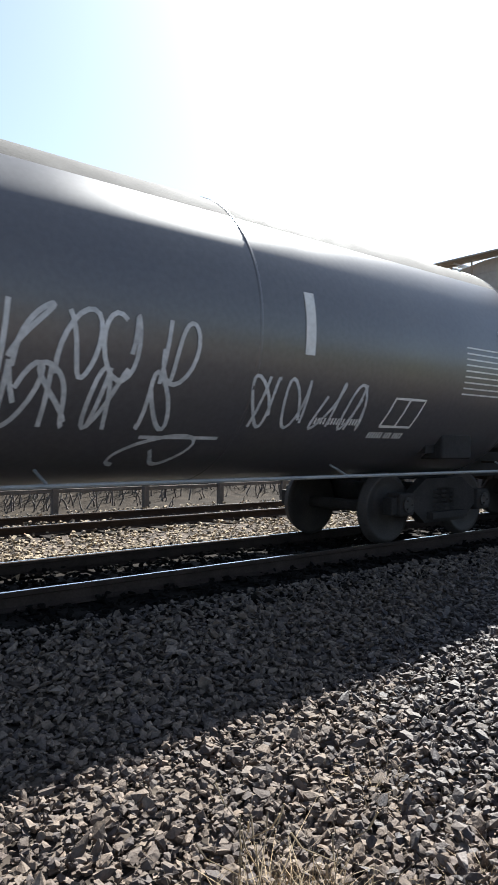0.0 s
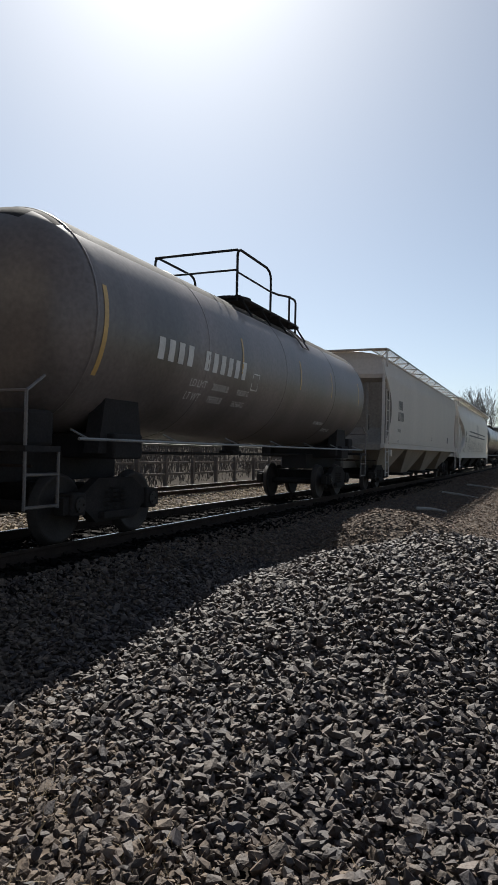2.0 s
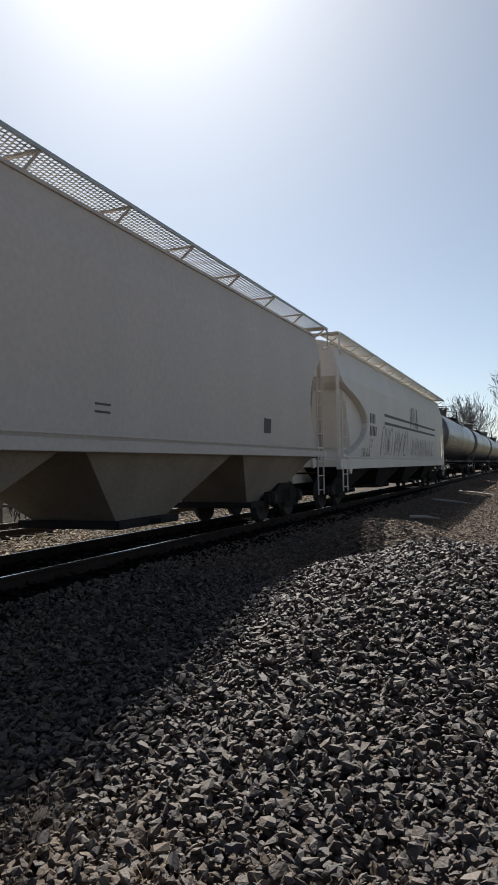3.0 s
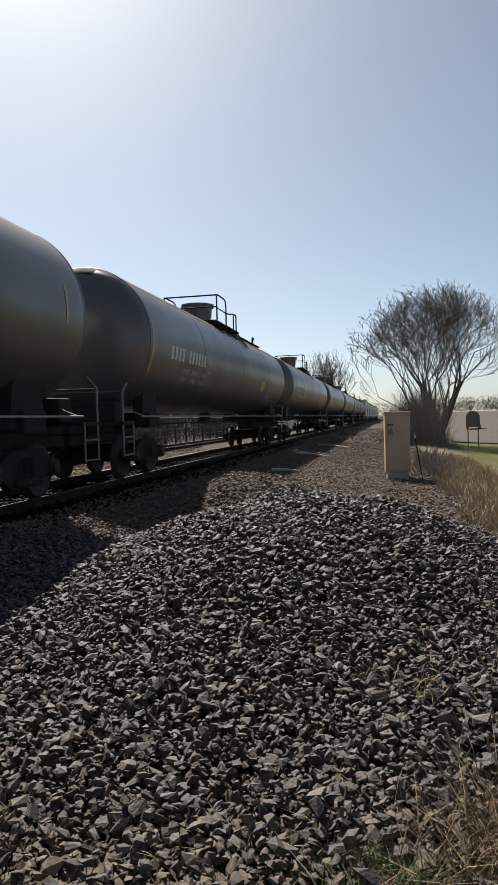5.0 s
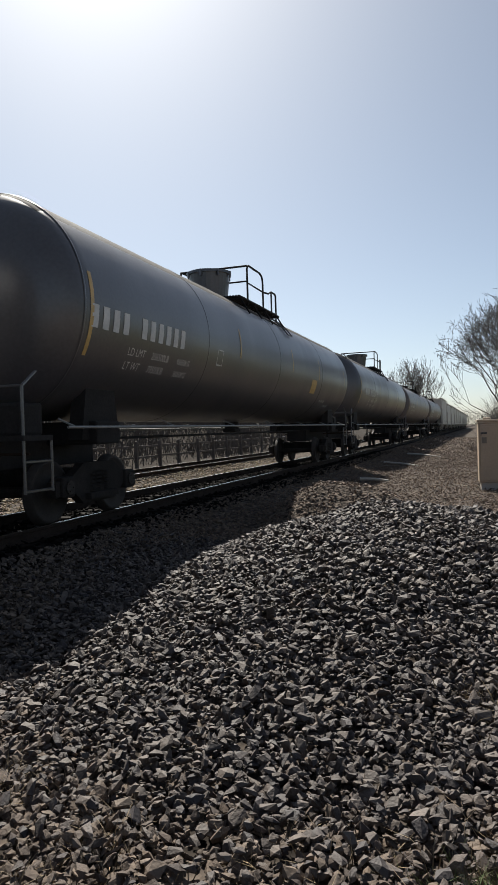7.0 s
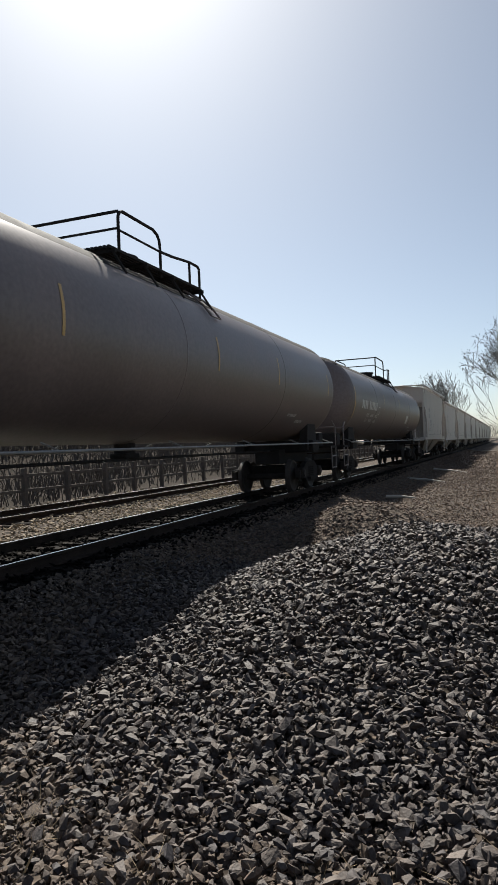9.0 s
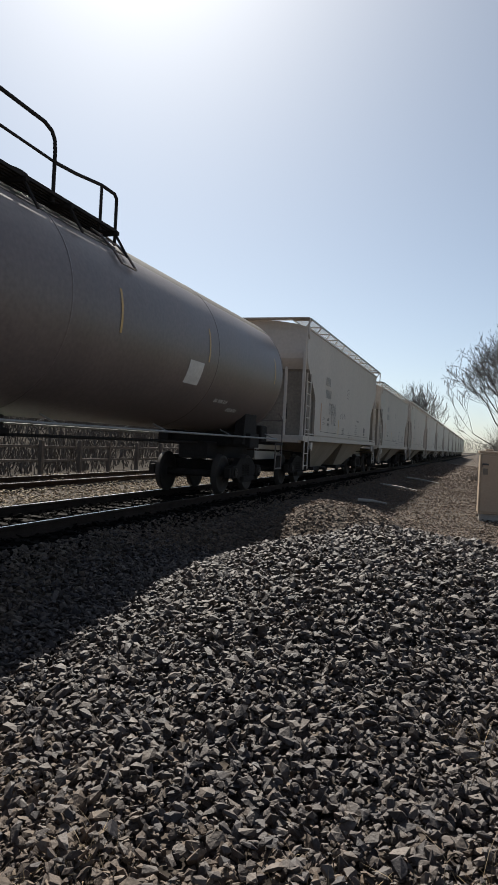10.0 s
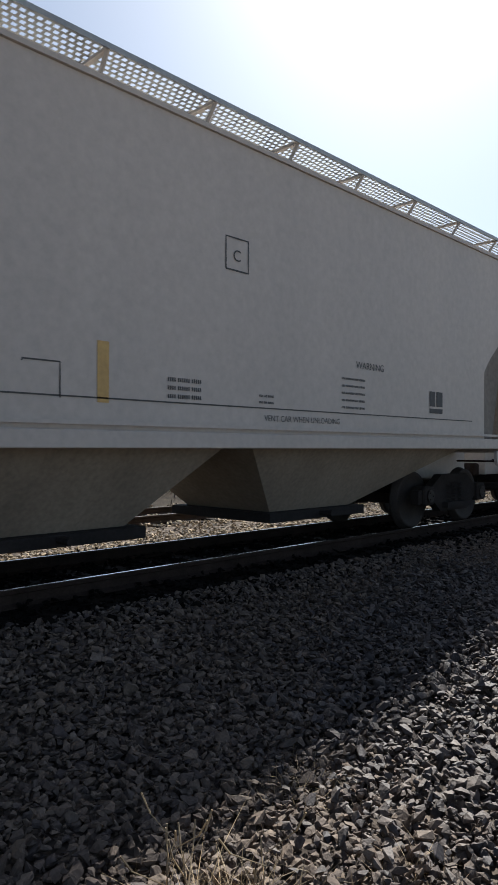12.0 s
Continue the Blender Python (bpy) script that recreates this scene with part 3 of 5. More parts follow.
# ---- tank cars ----
def tank_car(label, length, mat, R=1.62, zc=3.13, style="full", mark="mark_white", seed=0, graffiti=False, stripes="mark_yellow", dome=True, platform=0.65, far=False, panel=None, long_walk=False, rail_h=0.86, side_z=1.38, dome_y=-0.95, mark_at=2.1, weights=(("LD LMT", "206500LB", "93650KG"), ("LT WT", "79500LB", "36060KG"))):
    rg = random.Random(seed)
    car = tagged(new("tank_car"), label, "tank car", "cars of the train")
    half = length / 2 - 0.95

    def skin(z):
        return math.sqrt(max(0.0, R * R - (z - zc) ** 2))

    bm = bmesh.new()
    seg, rings = (40 if far else 64), []
    ends = ((0.0, 0.02), (0.05, 0.45), (0.14, 0.7), (0.27, 0.87), (0.45, 0.965), (0.62, 1.0))
    prof = [(-half + d, k) for d, k in ends] + [(-half + 0.8, 1.0)] + [(half - 0.8, 1.0)] + [(half - d, k) for d, k in reversed(ends)]
    for y, k in prof:
        rings.append([(R * k * math.cos(2 * math.pi * i / seg), y, zc + R * k * math.sin(2 * math.pi * i / seg)) for i in range(seg)])
    loft(bm, rings)
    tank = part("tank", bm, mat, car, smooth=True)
    tank.data.materials.append(M["grime_shade_black"])
    # downward faces of the shell coloured darker, for grime and underside shade
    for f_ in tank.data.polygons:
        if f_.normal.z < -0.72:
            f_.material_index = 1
    # weld bands round the shell
    for y in (-half + 0.62, -half * 0.5, 0.0, half * 0.5, half - 0.62):
        bm = bmesh.new()
        loft(bm, [[((R + o) * math.cos(2 * math.pi * i / seg), y + dy, zc + (R + o) * math.sin(2 * math.pi * i / seg)) for i in range(seg)] for dy, o in ((-0.02, 0.0), (-0.012, 0.006), (0.012, 0.006), (0.02, 0.0))], caps=False)
        part("weld_band", bm, mat, tank, smooth=True)
    # head shields, sills, bolsters and saddles
    for s in (1, -1):
        bm = bmesh.new()
        box(bm, (0, s * (half - 0.9), 1.02), (0.75, 3.6, 0.42), bevel=0.02)
        box(bm, (0, s * (half - 1.75), 1.3), (2.5, 0.7, 0.35), bevel=0.03)
        part("stub_sill", bm, "grime_shade_black", car, "grimy black end sill and bolster")
        for x in (-1, 1):
            bm = bmesh.new()
            prism(bm, [(s * (half - 2.3), 1.2), (s * (half - 1.2), 1.2), (s * (half - 1.4), 2.25), (s * (half - 2.1), 2.25)] if s > 0 else [(s * (half - 1.2), 1.2), (s * (half - 2.3), 1.2), (s * (half - 2.1), 2.25), (s * (half - 1.4), 2.25)], x * 1.0 - 0.12, x * 1.0 + 0.12)
            part("saddle", bm, "grime_shade_black", car, "dark saddle plate under the shell")
        bm = bmesh.new()
        box(bm, (0, s * (half + 0.15), 1.25), (2.7, 0.6, 0.07))
        part("end_platform", bm, "grime_shade_black", car, "narrow dark end platform")
        bm = bmesh.new()
        for x in (1.32, -1.32):
            tube(bm, [(x, s * (half + 0.42), 0.55), (x, s * (half + 0.42), 1.9), (x * 0.98, s * (half + 0.1), 2.1)], 0.02)
            tube(bm, [(x, s * (half - 0.15), 0.55), (x, s * (half - 0.15), 1.28)], 0.02)
            for z in (0.58, 0.95):
                rod(bm, (x, s * (half + 0.42), z), (x, s * (half - 0.15), z), 0.02, 6)
        rod(bm, (-1.32, s * (half + 0.42), 1.9), (1.32, s * (half + 0.42), 1.9), 0.02, 6)
        part("end_railing", bm, "black_paint" if mat == "black_paint" else mat, car)
        bm = bmesh.new()
        box(bm, (0.5, s * (half - 0.2), 1.5), (1.0, 0.5, 0.45), bevel=0.05)
        part("brake_box", bm, "grime_shade_black", car, "dark brake valve box on the end platform")
        bm = bmesh.new()
        rod(bm, (-0.9, s * (half - 0.1), 1.55), (-0.2, s * (half - 0.1), 1.55), 0.2, 12)
        part("brake_cylinder", bm, "grime_shade_black", car, "dark brake cylinder on the end platform")
        add_coupler(car, s * (length / 2 - 0.12), s)
        add_truck(car, s * (half - 1.75))
    # side rail and its brackets
    bm = bmesh.new()
    for x in (1.42, -1.42):
        rod(bm, (x, -half + 0.4, side_z), (x, half - 0.4, side_z), 0.02, 8)
        for k in range(7):
            y = -half + 0.6 + (2 * half - 1.2) * k / 6
            rod(bm, (x, y, side_z), (x * 0.8, y, side_z + 0.12), 0.014, 6)
    part("side_handrail", bm, "dark_pipe", car, "long thin handrail under the shell")
    # bottom outlet, brake cylinder and pipes
    bm = bmesh.new()
    rod(bm, (0, 0.4, zc - R - 0.2), (0, 0.4, zc - R + 0.1), 0.2, 16)
    box(bm, (0, 0.4, zc - R - 0.22), (0.36, 0.5, 0.1), bevel=0.03)
    for x in (0.1, -0.2):
        rod(bm, (x, -half + 2, 1.2), (x, half - 2, 1.2), 0.025, 6)
    part("outlet_valve", bm, "grime_shade_black", car, "bottom outlet and brake rigging")
    # top fittings
    top = zc + R
    if dome:
        bm = bmesh.new()
        dy = dome_y
        rod(bm, (0, dy, top - 0.25), (0, dy, top + 0.60), 0.45, 28, 0.54)
        rod(bm, (0, dy, top + 0.60), (0, dy, top + 0.67), 0.58, 28)
        rod(bm, (0, dy, top + 0.67), (0, dy, top + 0.71), 0.48, 28, 0.3)
        for k in range(8):
            a = k * math.pi / 4
            rod(bm, (0.58 * math.cos(a), dy + 0.58 * math.sin(a), top + 0.50), (0.58 * math.cos(a), dy + 0.58 * math.sin(a), top + 0.67), 0.03, 6)
        part("valve_housing", bm, mat, car, "round valve housing on the top")
    else:
        bm = bmesh.new()
        rod(bm, (0, 0.3, top - 0.2), (0, 0.3, top + 0.22), 0.4, 24)
        rod(bm, (0, 0.3, top + 0.22), (0, 0.3, top + 0.28), 0.44, 24)
        part("manway", bm, "grime_shade_black", car, "low dark manway lid on the top")
    p = platform
    for x in (0.95, -0.95):
        bm = bmesh.new()
        e = max(0.3, 1.35 - p)
        pts = [(x, -p, top - 0.2), (x, -p, top + rail_h - 0.12), (x, -p + 0.04, top + rail_h - 0.04), (x, -p + 0.13, top + rail_h), (x, e - 0.25, top + rail_h), (x, e - 0.09, top + rail_h - 0.05), (x, e - 0.02, top + rail_h - 0.14), (x, e, top + rail_h - 0.28), (x, e, top - 0.2)]
        tube(bm, pts, 0.027, 8)
        rod(bm, (x, -p, top + rail_h * 0.45), (x, e, top + rail_h * 0.45), 0.022, 6)
        tube(bm, [(x, e, top + rail_h * 0.45), (x, e + 0.5, top + rail_h * 0.5), (x, 1.5, top + rail_h * 0.62), (x, 1.88, top + rail_h * 0.62), (x, 1.95, top + rail_h * 0.55), (x, 1.95, top - 0.3)], 0.027, 8)
        rod(bm, (x, 1.5, top + rail_h * 0.62), (x, 1.5, top - 0.2), 0.024, 6)
        part("platform_railing", bm, "grime_shade_black", car, "bent pipe railing round the top platform")
    bm = bmesh.new()
    rod(bm, (-0.95, -p, top + rail_h - 0.03), (0.95, -p, top + rail_h - 0.03), 0.027, 8)
    rod(bm, (-0.95, -p, top + rail_h * 0.5), (0.95, -p, top + rail_h * 0.5), 0.022, 8)
    part("cross_rail", bm, "grime_shade_black", car, "pipe rail across the platform's end")
    for s in (1, -1):
        bm = bmesh.new()
        box(bm, (s * 0.56, 0.2, top - 0.12), (0.05, 3.4, 0.08))
        deck = part("top_platform", bm, "grime_shade_black", car, "narrow slatted walkway beside the dome")
        for y in (-1.4, -0.4, 0.6, 1.85):
            bm = bmesh.new()
            box(bm, (s * 0.82, y, top - 0.15), (0.5, 0.06, 0.06))
            rod(bm, (s * 1.0, y, top - 0.13), (s * 1.25, y, zc + R * 0.66), 0.022, 6)
            part("bracket", bm, "grime_shade_black", deck)
        for k in range(6):
            bm = bmesh.new()
            box(bm, (s * (0.62 + 0.075 * k), 0.2, top - 0.1), (0.045, 3.4, 0.045))
            part("slat", bm, "grime_shade_black", deck)
    for s in (1, -1):
        bm = bmesh.new()
        pts0 = [(s * (R + 0.05) * math.cos(a), 1.5, zc + (R + 0.05) * math.sin(a)) for a in np.linspace(0.55, 1.05, 4)]
        pts1 = [(x, 1.95, z) for x, _, z in pts0]
        tube(bm, pts0, 0.02)
        tube(bm, pts1, 0.02)
        for a_, b_ in zip(pts0, pts1):
            rod(bm, a_, b_, 0.014, 5)
        part("side_ladder", bm, mat, car, "curved side ladder")
    if long_walk:
        bm = bmesh.new()
        box(bm, (0.25, (1.9 + half - 1.0) / 2, top + 0.06), (0.45, half - 2.9, 0.05))
        for y in np.linspace(2.2, half - 1.2, 6):
            box(bm, (0.25, y, top), (0.3, 0.06, 0.14))
        part("top_walkway", bm, "grime_shade_black", car, "narrow walkway along the top of the shell")
        bm = bmesh.new()
        tube(bm, [(0.2, half - 1.4, top - 0.05), (0.2, half - 1.4, top + 0.4), (0.2, half - 1.3, top + 0.5), (0.2, half - 1.1, top + 0.46)], 0.05, 8)
        part("vent_pipe", bm, "grime_shade_black", car, "bent vent pipe")
    # paint marks
    for k, y in enumerate((-half + 0.75, -half * 0.32, half * 0.12, 6.2 if graffiti else half * 0.45, half - 1.3)):
        bm = bmesh.new()
        patch(bm, y, y + (0.14 if graffiti else 0.09 if k == 0 else 0.06), zc - (0.75 if k == 0 else 0.25), zc + (0.4 if k == 0 else 0.4), skin)
        part("reflective_stripe", bm, stripes, car, "thin upright reflective stripe")
    y = -half + mark_at
    for k in range(10):
        bm = bmesh.new()
        patch(bm, y, y + 0.17, zc - 0.36, zc - 0.04, skin)
        part("mark_bar", bm, mark, car, "pale stencilled car mark")
        y += 0.295 + (0.3 if k == 3 else 0.0)
    for k, (head, a_, b_) in enumerate(weights):
        lettering("load_lettering", head, 0.17, -half + mark_at + 1.15, zc - 0.64 - 0.21 * k, skin, mark, car)
        lettering("load_lettering", a_, 0.16, -half + mark_at + 1.95, zc - 0.64 - 0.21 * k, skin, mark, car)
        lettering("load_lettering", b_, 0.14, -half + mark_at + 2.95, zc - 0.64 - 0.21 * k, skin, mark, car)
    for k, words in enumerate(((4, 6, 5), (6, 3, 4))):
        bm = bmesh.new()
        word_bars(bm, half - 4.6 + k, zc - 0.95 - 0.14 * k, 0.07, words, skin)
        part("stencil", bm, mark, car, "small pale stencils")
    bm = bmesh.new()
    strokes(bm, frame_lines(-half + 5.6, -half + 5.9, zc - 0.5, zc - 0.2), 0.025, skin)
    part("test_mark", bm, mark, car, "outlined square mark")
    if panel:
        bm = bmesh.new()
        patch(bm, half - 6.5, half - 5.85, zc - 0.72, zc - 0.3, skin, 0.008)
        part("placard", bm, panel, car, "square placard on the shell")
    if graffiti:
        bm = bmesh.new()
        strokes(bm, scribble(3.0, 4.9, zc - 0.65, zc - 0.1, 4, rg), 0.042, skin)
        strokes(bm, scribble(3.0, 4.7, zc - 1.05, zc - 0.55, 4, rg), 0.042, skin)
        part("spray_scribble", bm, "chalk", car, "pale sprayed scribbles")
        bm = bmesh.new()
        strokes(bm, scribble(4.2, 5.3, zc - 1.38, zc - 1.1, 1, rg), 0.035, skin)
        strokes(bm, [[(4.5, zc - 1.12), (5.4, zc - 1.12)]], 0.03, skin)
        part("spray_scribble", bm, "chalk", car, "pale sprayed scribbles")
        bm = bmesh.new()
        strokes(bm, scribble(5.6, 7.5, zc - 1.0, zc - 0.5, 4, rg), 0.035, skin)
        part("spray_scribble", bm, "chalk", car, "pale sprayed scribbles")
        bm = bmesh.new()
        strokes(bm, [[(7.72, zc - 0.95), (8.3, zc - 0.95), (8.4, zc - 0.62), (7.82, zc - 0.62), (7.72, zc - 0.95)], [(8.0, zc - 0.95), (8.1, zc - 0.62)]], 0.03, skin)
        part("data_panel", bm, "mark_white", car, "white outlined data panel")
        bm = bmesh.new()
        for k in range(9):
            strokes(bm, [[(9.1, zc - 0.5 + k * 0.075), (10.2, zc - 0.5 + k * 0.075)]], 0.02, skin)
        part("small_print", bm, "mark_white", car, "rows of fine white print")
    return car


# ---- covered hoppers ----
def hopper_car(label, length, mat, kind="pellet", eave=4.28, width=1.55, bays=4, seed=0, frame_mat=None, sill_z=1.36, far=False, bay_mat=None, end_mat=None, open_=0.6, near_cut=0.0):
    """Body with sloped ends, outlet bays, side sills, end ladders, roof walkway and hatches."""
    car = tagged(new("hopper_car"), label, "hopper car", "cars of the train")
    eave += 0.18
    frame_mat = frame_mat or mat
    half = length / 2 - 0.75

    if kind == "pellet":
        def skin(z):
            k = max(0.0, min(1.0, (z - sill_z) / (eave - sill_z)))
            return width - 0.03 + 0.05 * math.sin(math.pi * k) - 0.10 * max(0.0, k - 0.8) / 0.2
    elif kind == "round":
        def skin(z):
            k = max(0.0, min(1.0, (z - sill_z) / (eave - sill_z)))
            return width - 0.06 + 0.10 * math.sin(math.pi * min(1.0, k * 1.0)) - 0.16 * max(0.0, k - 0.75) / 0.25
    else:
        def skin(z):
            return width - 0.01

    def reach(z):
        """How far along the car its side sheet goes at that height."""
        k = (z - sill_z) / (eave - sill_z)
        if kind in ("round", "pellet"):
            cut, top_k = (1.05, 0.64) if kind == "round" else (0.95, 0.78)
            return half - 0.1 - cut * max(0.0, math.sin(math.pi * min(1, max(0, (top_k - k) / (top_k - 0.02))))) ** 0.7
        c = max(0.0, min(1.0, (0.74 - k) / 0.38))
        return half - 0.12 - 1.3 * (0.6 * c + 0.4 * c * c * (3 - 2 * c))

    bm = bmesh.new()
    levels = [sill_z + (eave - sill_z) * k / 22 for k in range(23)]
    rings = []
    for z in levels:
        w, l_ = skin(z), reach(z)
        k = (z - sill_z) / (eave - sill_z)
        n_ = l_ - near_cut * max(0.0, math.sin(math.pi * min(1.0, max(0.0, (0.69 - k) / 0.69)))) ** 0.7
        cr = 0.05
        rings.append([(w, -n_ + cr, z), (w, -n_ * 0.5, z), (w, 0, z), (w, l_ * 0.5, z), (w, l_ - cr, z), (w - cr, l_, z), (-w + cr, l_, z), (-w, l_ - cr, z), (-w, 0, z), (-w, -n_ + cr, z), (-w + cr, -n_, z), (w - cr, -n_, z)])
    loft(bm, rings)
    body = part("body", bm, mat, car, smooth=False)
    # lower ends and undersides: end colour, mostly darker for dirt and shade
    body.data.materials.append(M[end_mat or "end_shade_tan"])
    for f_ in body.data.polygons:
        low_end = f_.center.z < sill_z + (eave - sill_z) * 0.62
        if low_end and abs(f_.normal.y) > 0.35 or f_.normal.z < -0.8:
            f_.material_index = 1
    # slope sheets inside the ends; the default end colour holds recess shade
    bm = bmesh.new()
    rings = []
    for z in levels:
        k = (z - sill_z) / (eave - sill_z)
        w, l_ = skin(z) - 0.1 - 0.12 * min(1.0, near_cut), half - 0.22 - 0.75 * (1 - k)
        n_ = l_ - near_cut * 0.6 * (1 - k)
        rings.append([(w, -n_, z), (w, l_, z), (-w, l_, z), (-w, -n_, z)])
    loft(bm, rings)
    part("slope_sheet", bm, end_mat or "end_shade_tan", car, "shaded slope sheet of the end")
    # roof: low arch with eave rail
    bm = bmesh.new()
    w, l_ = skin(eave), half - 0.1
    arch = [(w + 0.03, 0.0), (w + 0.03, 0.05), (w * 0.75, 0.16), (w * 0.4, 0.24), (0, 0.27), (-w * 0.4, 0.24), (-w * 0.75, 0.16), (-w - 0.03, 0.05), (-w - 0.03, 0.0)]
    loft(bm, [[(x, y, eave + 0.003 + z) for x, z in arch] for y in (-l_, l_)])
    part("roof", bm, mat, car)
    for y0 in np.linspace(-half + 1.2, half - 2.6, 5):
        bm = bmesh.new()
        box(bm, (0, y0 + 0.7, eave + 0.36), (0.62, 1.35, 0.14), bevel=0.03)
        for y in (y0 + 0.2, y0 + 1.2):
            box(bm, (0.36, y, eave + 0.34), (0.1, 0.08, 0.16))
        part("roof_hatch", bm, frame_mat, car, "long roof hatch covers")
    # outlet bays
    inner = reach(sill_z)
    step = 2 * inner / bays
    for k in range(bays):
        c = -inner + step * (k + 0.5)
        bm = bmesh.new()
        top_, low = sill_z - 0.002, 0.48 if kind != "long" else 0.42
        a, b_ = step * 0.485, step * 0.15
        w, e = width - 0.12, c * (0.7 if kind == "grain" else 1.0)
        loft(bm, [[(w, c - a, top_), (w, c + a, top_), (-w, c + a, top_), (-w, c - a, top_)], [(w * 0.55, e - b_, low), (w * 0.55, e + b_, low), (-w * 0.55, e + b_, low), (-w * 0.55, e - b_, low)]])
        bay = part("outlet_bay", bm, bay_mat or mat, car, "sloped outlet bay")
        bm = bmesh.new()
        box(bm, (0, e, low - 0.06), (1.9, step * 0.36, 0.12), bevel=0.01)
        rod(bm, (-1.15, e, low - 0.05), (1.15, e, low - 0.05), 0.04, 8)
        part("gate", bm, "grime_shade_black", bay, "dark sliding outlet gate")
    # side sills, end platforms and posts
    for s in (1, -1):
        bm = bmesh.new()
        x = s * (width - 0.03)
        deep = 0.16 if kind != "round" else 0.30
        box(bm, (x, 0, sill_z - deep / 2 + 0.02), (0.14, 2 * half + 0.2, deep), bevel=0.012)
        box(bm, (x + s * 0.075, 0, sill_z + 0.08), (0.03, 2 * half - 0.4, 0.035))
        part("side_sill", bm, frame_mat, car, "long side sill")
    for s in (1, -1):
        bm = bmesh.new()
        box(bm, (0, s * (half - 0.1), sill_z - 0.1), (2 * width - 0.2, 0.28, 0.22), bevel=0.015)
        box(bm, (0, s * (half - 0.85), sill_z - 0.03), (2 * width - 0.3, 1.3, 0.05))
        box(bm, (0, s * (half - 0.9), 0.98), (0.5, 2.6, 0.46), bevel=0.02)
        for x in (0.9, -0.9):
            rod(bm, (x, s * (half - 0.2), sill_z), (x * 0.9, s * (half - 0.5), eave - 0.1), 0.05, 8)
        part("end_frame", bm, end_mat or frame_mat, car, "end sill with platform and struts")
        for x in (width - 0.06, -width + 0.06):
            bm = bmesh.new()
            box(bm, (x, s * (half - 0.06), sill_z + (eave - sill_z) * 0.4), (0.09, 0.08, (eave - sill_z) * 0.8), bevel=0.01)
            part("corner_post", bm, frame_mat, car, "upright corner post")
        for x in (width + 0.03, -width - 0.03):
            bm = bmesh.new()
            ladder(bm, x, s * (half - 0.62), s * (half - 0.14), 0.52, sill_z + 1.9)
            part("side_ladder", bm, frame_mat, car, "steel corner ladder with a hanging step")
            bm = bmesh.new()
            prism(bm, [(s * (half - 1.0) + a * 0.13, sill_z - 0.18 - b * 0.2) for a, b in ((-1, 0), (1, 0), (1, 0.8), (0.5, 1.2), (-0.5, 1.2), (-1, 0.8))][::s], x - 0.03, x + 0.02)
            part("lifting_lug", bm, frame_mat, car, "lug plate under the sill")
        bm = bmesh.new()
        for z in np.arange(1.6, eave, 0.38):
            rod(bm, (-1.25, s * (half - 0.02), z), (-0.8, s * (half - 0.02), z), 0.016, 6)
        for x in (-1.25, -0.8):
            rod(bm, (x, s * (half - 0.02), 1.3), (x, s * (half - 0.02), eave + 0.3), 0.02, 6)
        part("end_ladder", bm, frame_mat, car)
        add_coupler(car, s * (length / 2 - 0.12), s)
        add_truck(car, s * (half - 1.55))
    # brake reservoir under one end
    bm = bmesh.new()
    rod(bm, (0.6, -half + 2.9, 1.0), (0.6, -half + 3.7, 1.0), 0.2, 14)
    part("air_reservoir", bm, "grime_shade_black", car, "dark air reservoir")
    bm = bmesh.new()
    rod(bm, (-0.3, -half + 2.9, 1.0), (-0.3, -half + 3.4, 1.0), 0.16, 14)
    part("brake_cylinder", bm, "grime_shade_black", car, "dark brake cylinder")
    bm = bmesh.new()
    box(bm, (0.9, -half + 0.35, sill_z + 0.75), (0.06, 0.08, 0.5))
    part("brake_lever", bm, "grime_shade_black", car, "upright brake lever")
    # roof walkway of open grating
    for s in (1, -1):
        pitch, cols = (0.075, 8) if s > 0 else (0.13, 4)
        x0, x1, zt = s * (width - 0.46), s * (width + 0.13), eave + 0.27
        ny_ = int((2 * half + 0.3) / pitch)
        y0 = -half - 0.15
        hx = (x1 - x0) / cols
        i, j = [a_.ravel() for a_ in np.meshgrid(np.arange(cols), np.arange(ny_))]
        cx, cy = x0 + hx * (i + 0.5), y0 + pitch * (j + np.where(i % 2 == 0, 0.5, 1.0))
        corner = np.array([(-0.5, -0.5), (0.5, -0.5), (0.5, 0.5), (-0.5, 0.5)])
        both = np.concatenate([corner, corner * open_])
        vs = np.stack([cx[:, None] + both[:, 0] * hx, cy[:, None] + both[:, 1] * pitch, np.full((len(cx), 8), zt)], -1).reshape(-1, 3)
        cell = np.array([t_ for q_ in range(4) for t_ in ((q_, (q_ + 1) % 4, (q_ + 1) % 4 + 4), (q_, (q_ + 1) % 4 + 4, q_ + 4))])
        grate = fast_mesh("roof_walkway", vs, (cell[None] + (np.arange(len(cx)) * 8)[:, None, None]).reshape(-1, 3), "galvanised" if mat != "white_paint" else mat)
        bm = bmesh.new()
        bm.from_mesh(grate)
        bpy.data.meshes.remove(grate)
        for x in (x0, x1):
            box(bm, (x, 0, zt - 0.02), (0.02, 2 * half + 0.3, 0.05))
        part("roof_walkway", bm, "galvanised" if mat != "white_paint" else mat, car, "open steel grating walkway along the roof edge")
        for y in np.linspace(-half, half, 12):
            bm = bmesh.new()
            rod(bm, (x1 - s * 0.02, y, zt - 0.03), (s * (skin(eave) - 0.05), y, eave + 0.02), 0.022, 6)
            box(bm, ((x0 + x1) / 2, y, zt - 0.03), (abs(x1 - x0), 0.05, 0.03))
            part("walkway_bracket", bm, frame_mat, car)
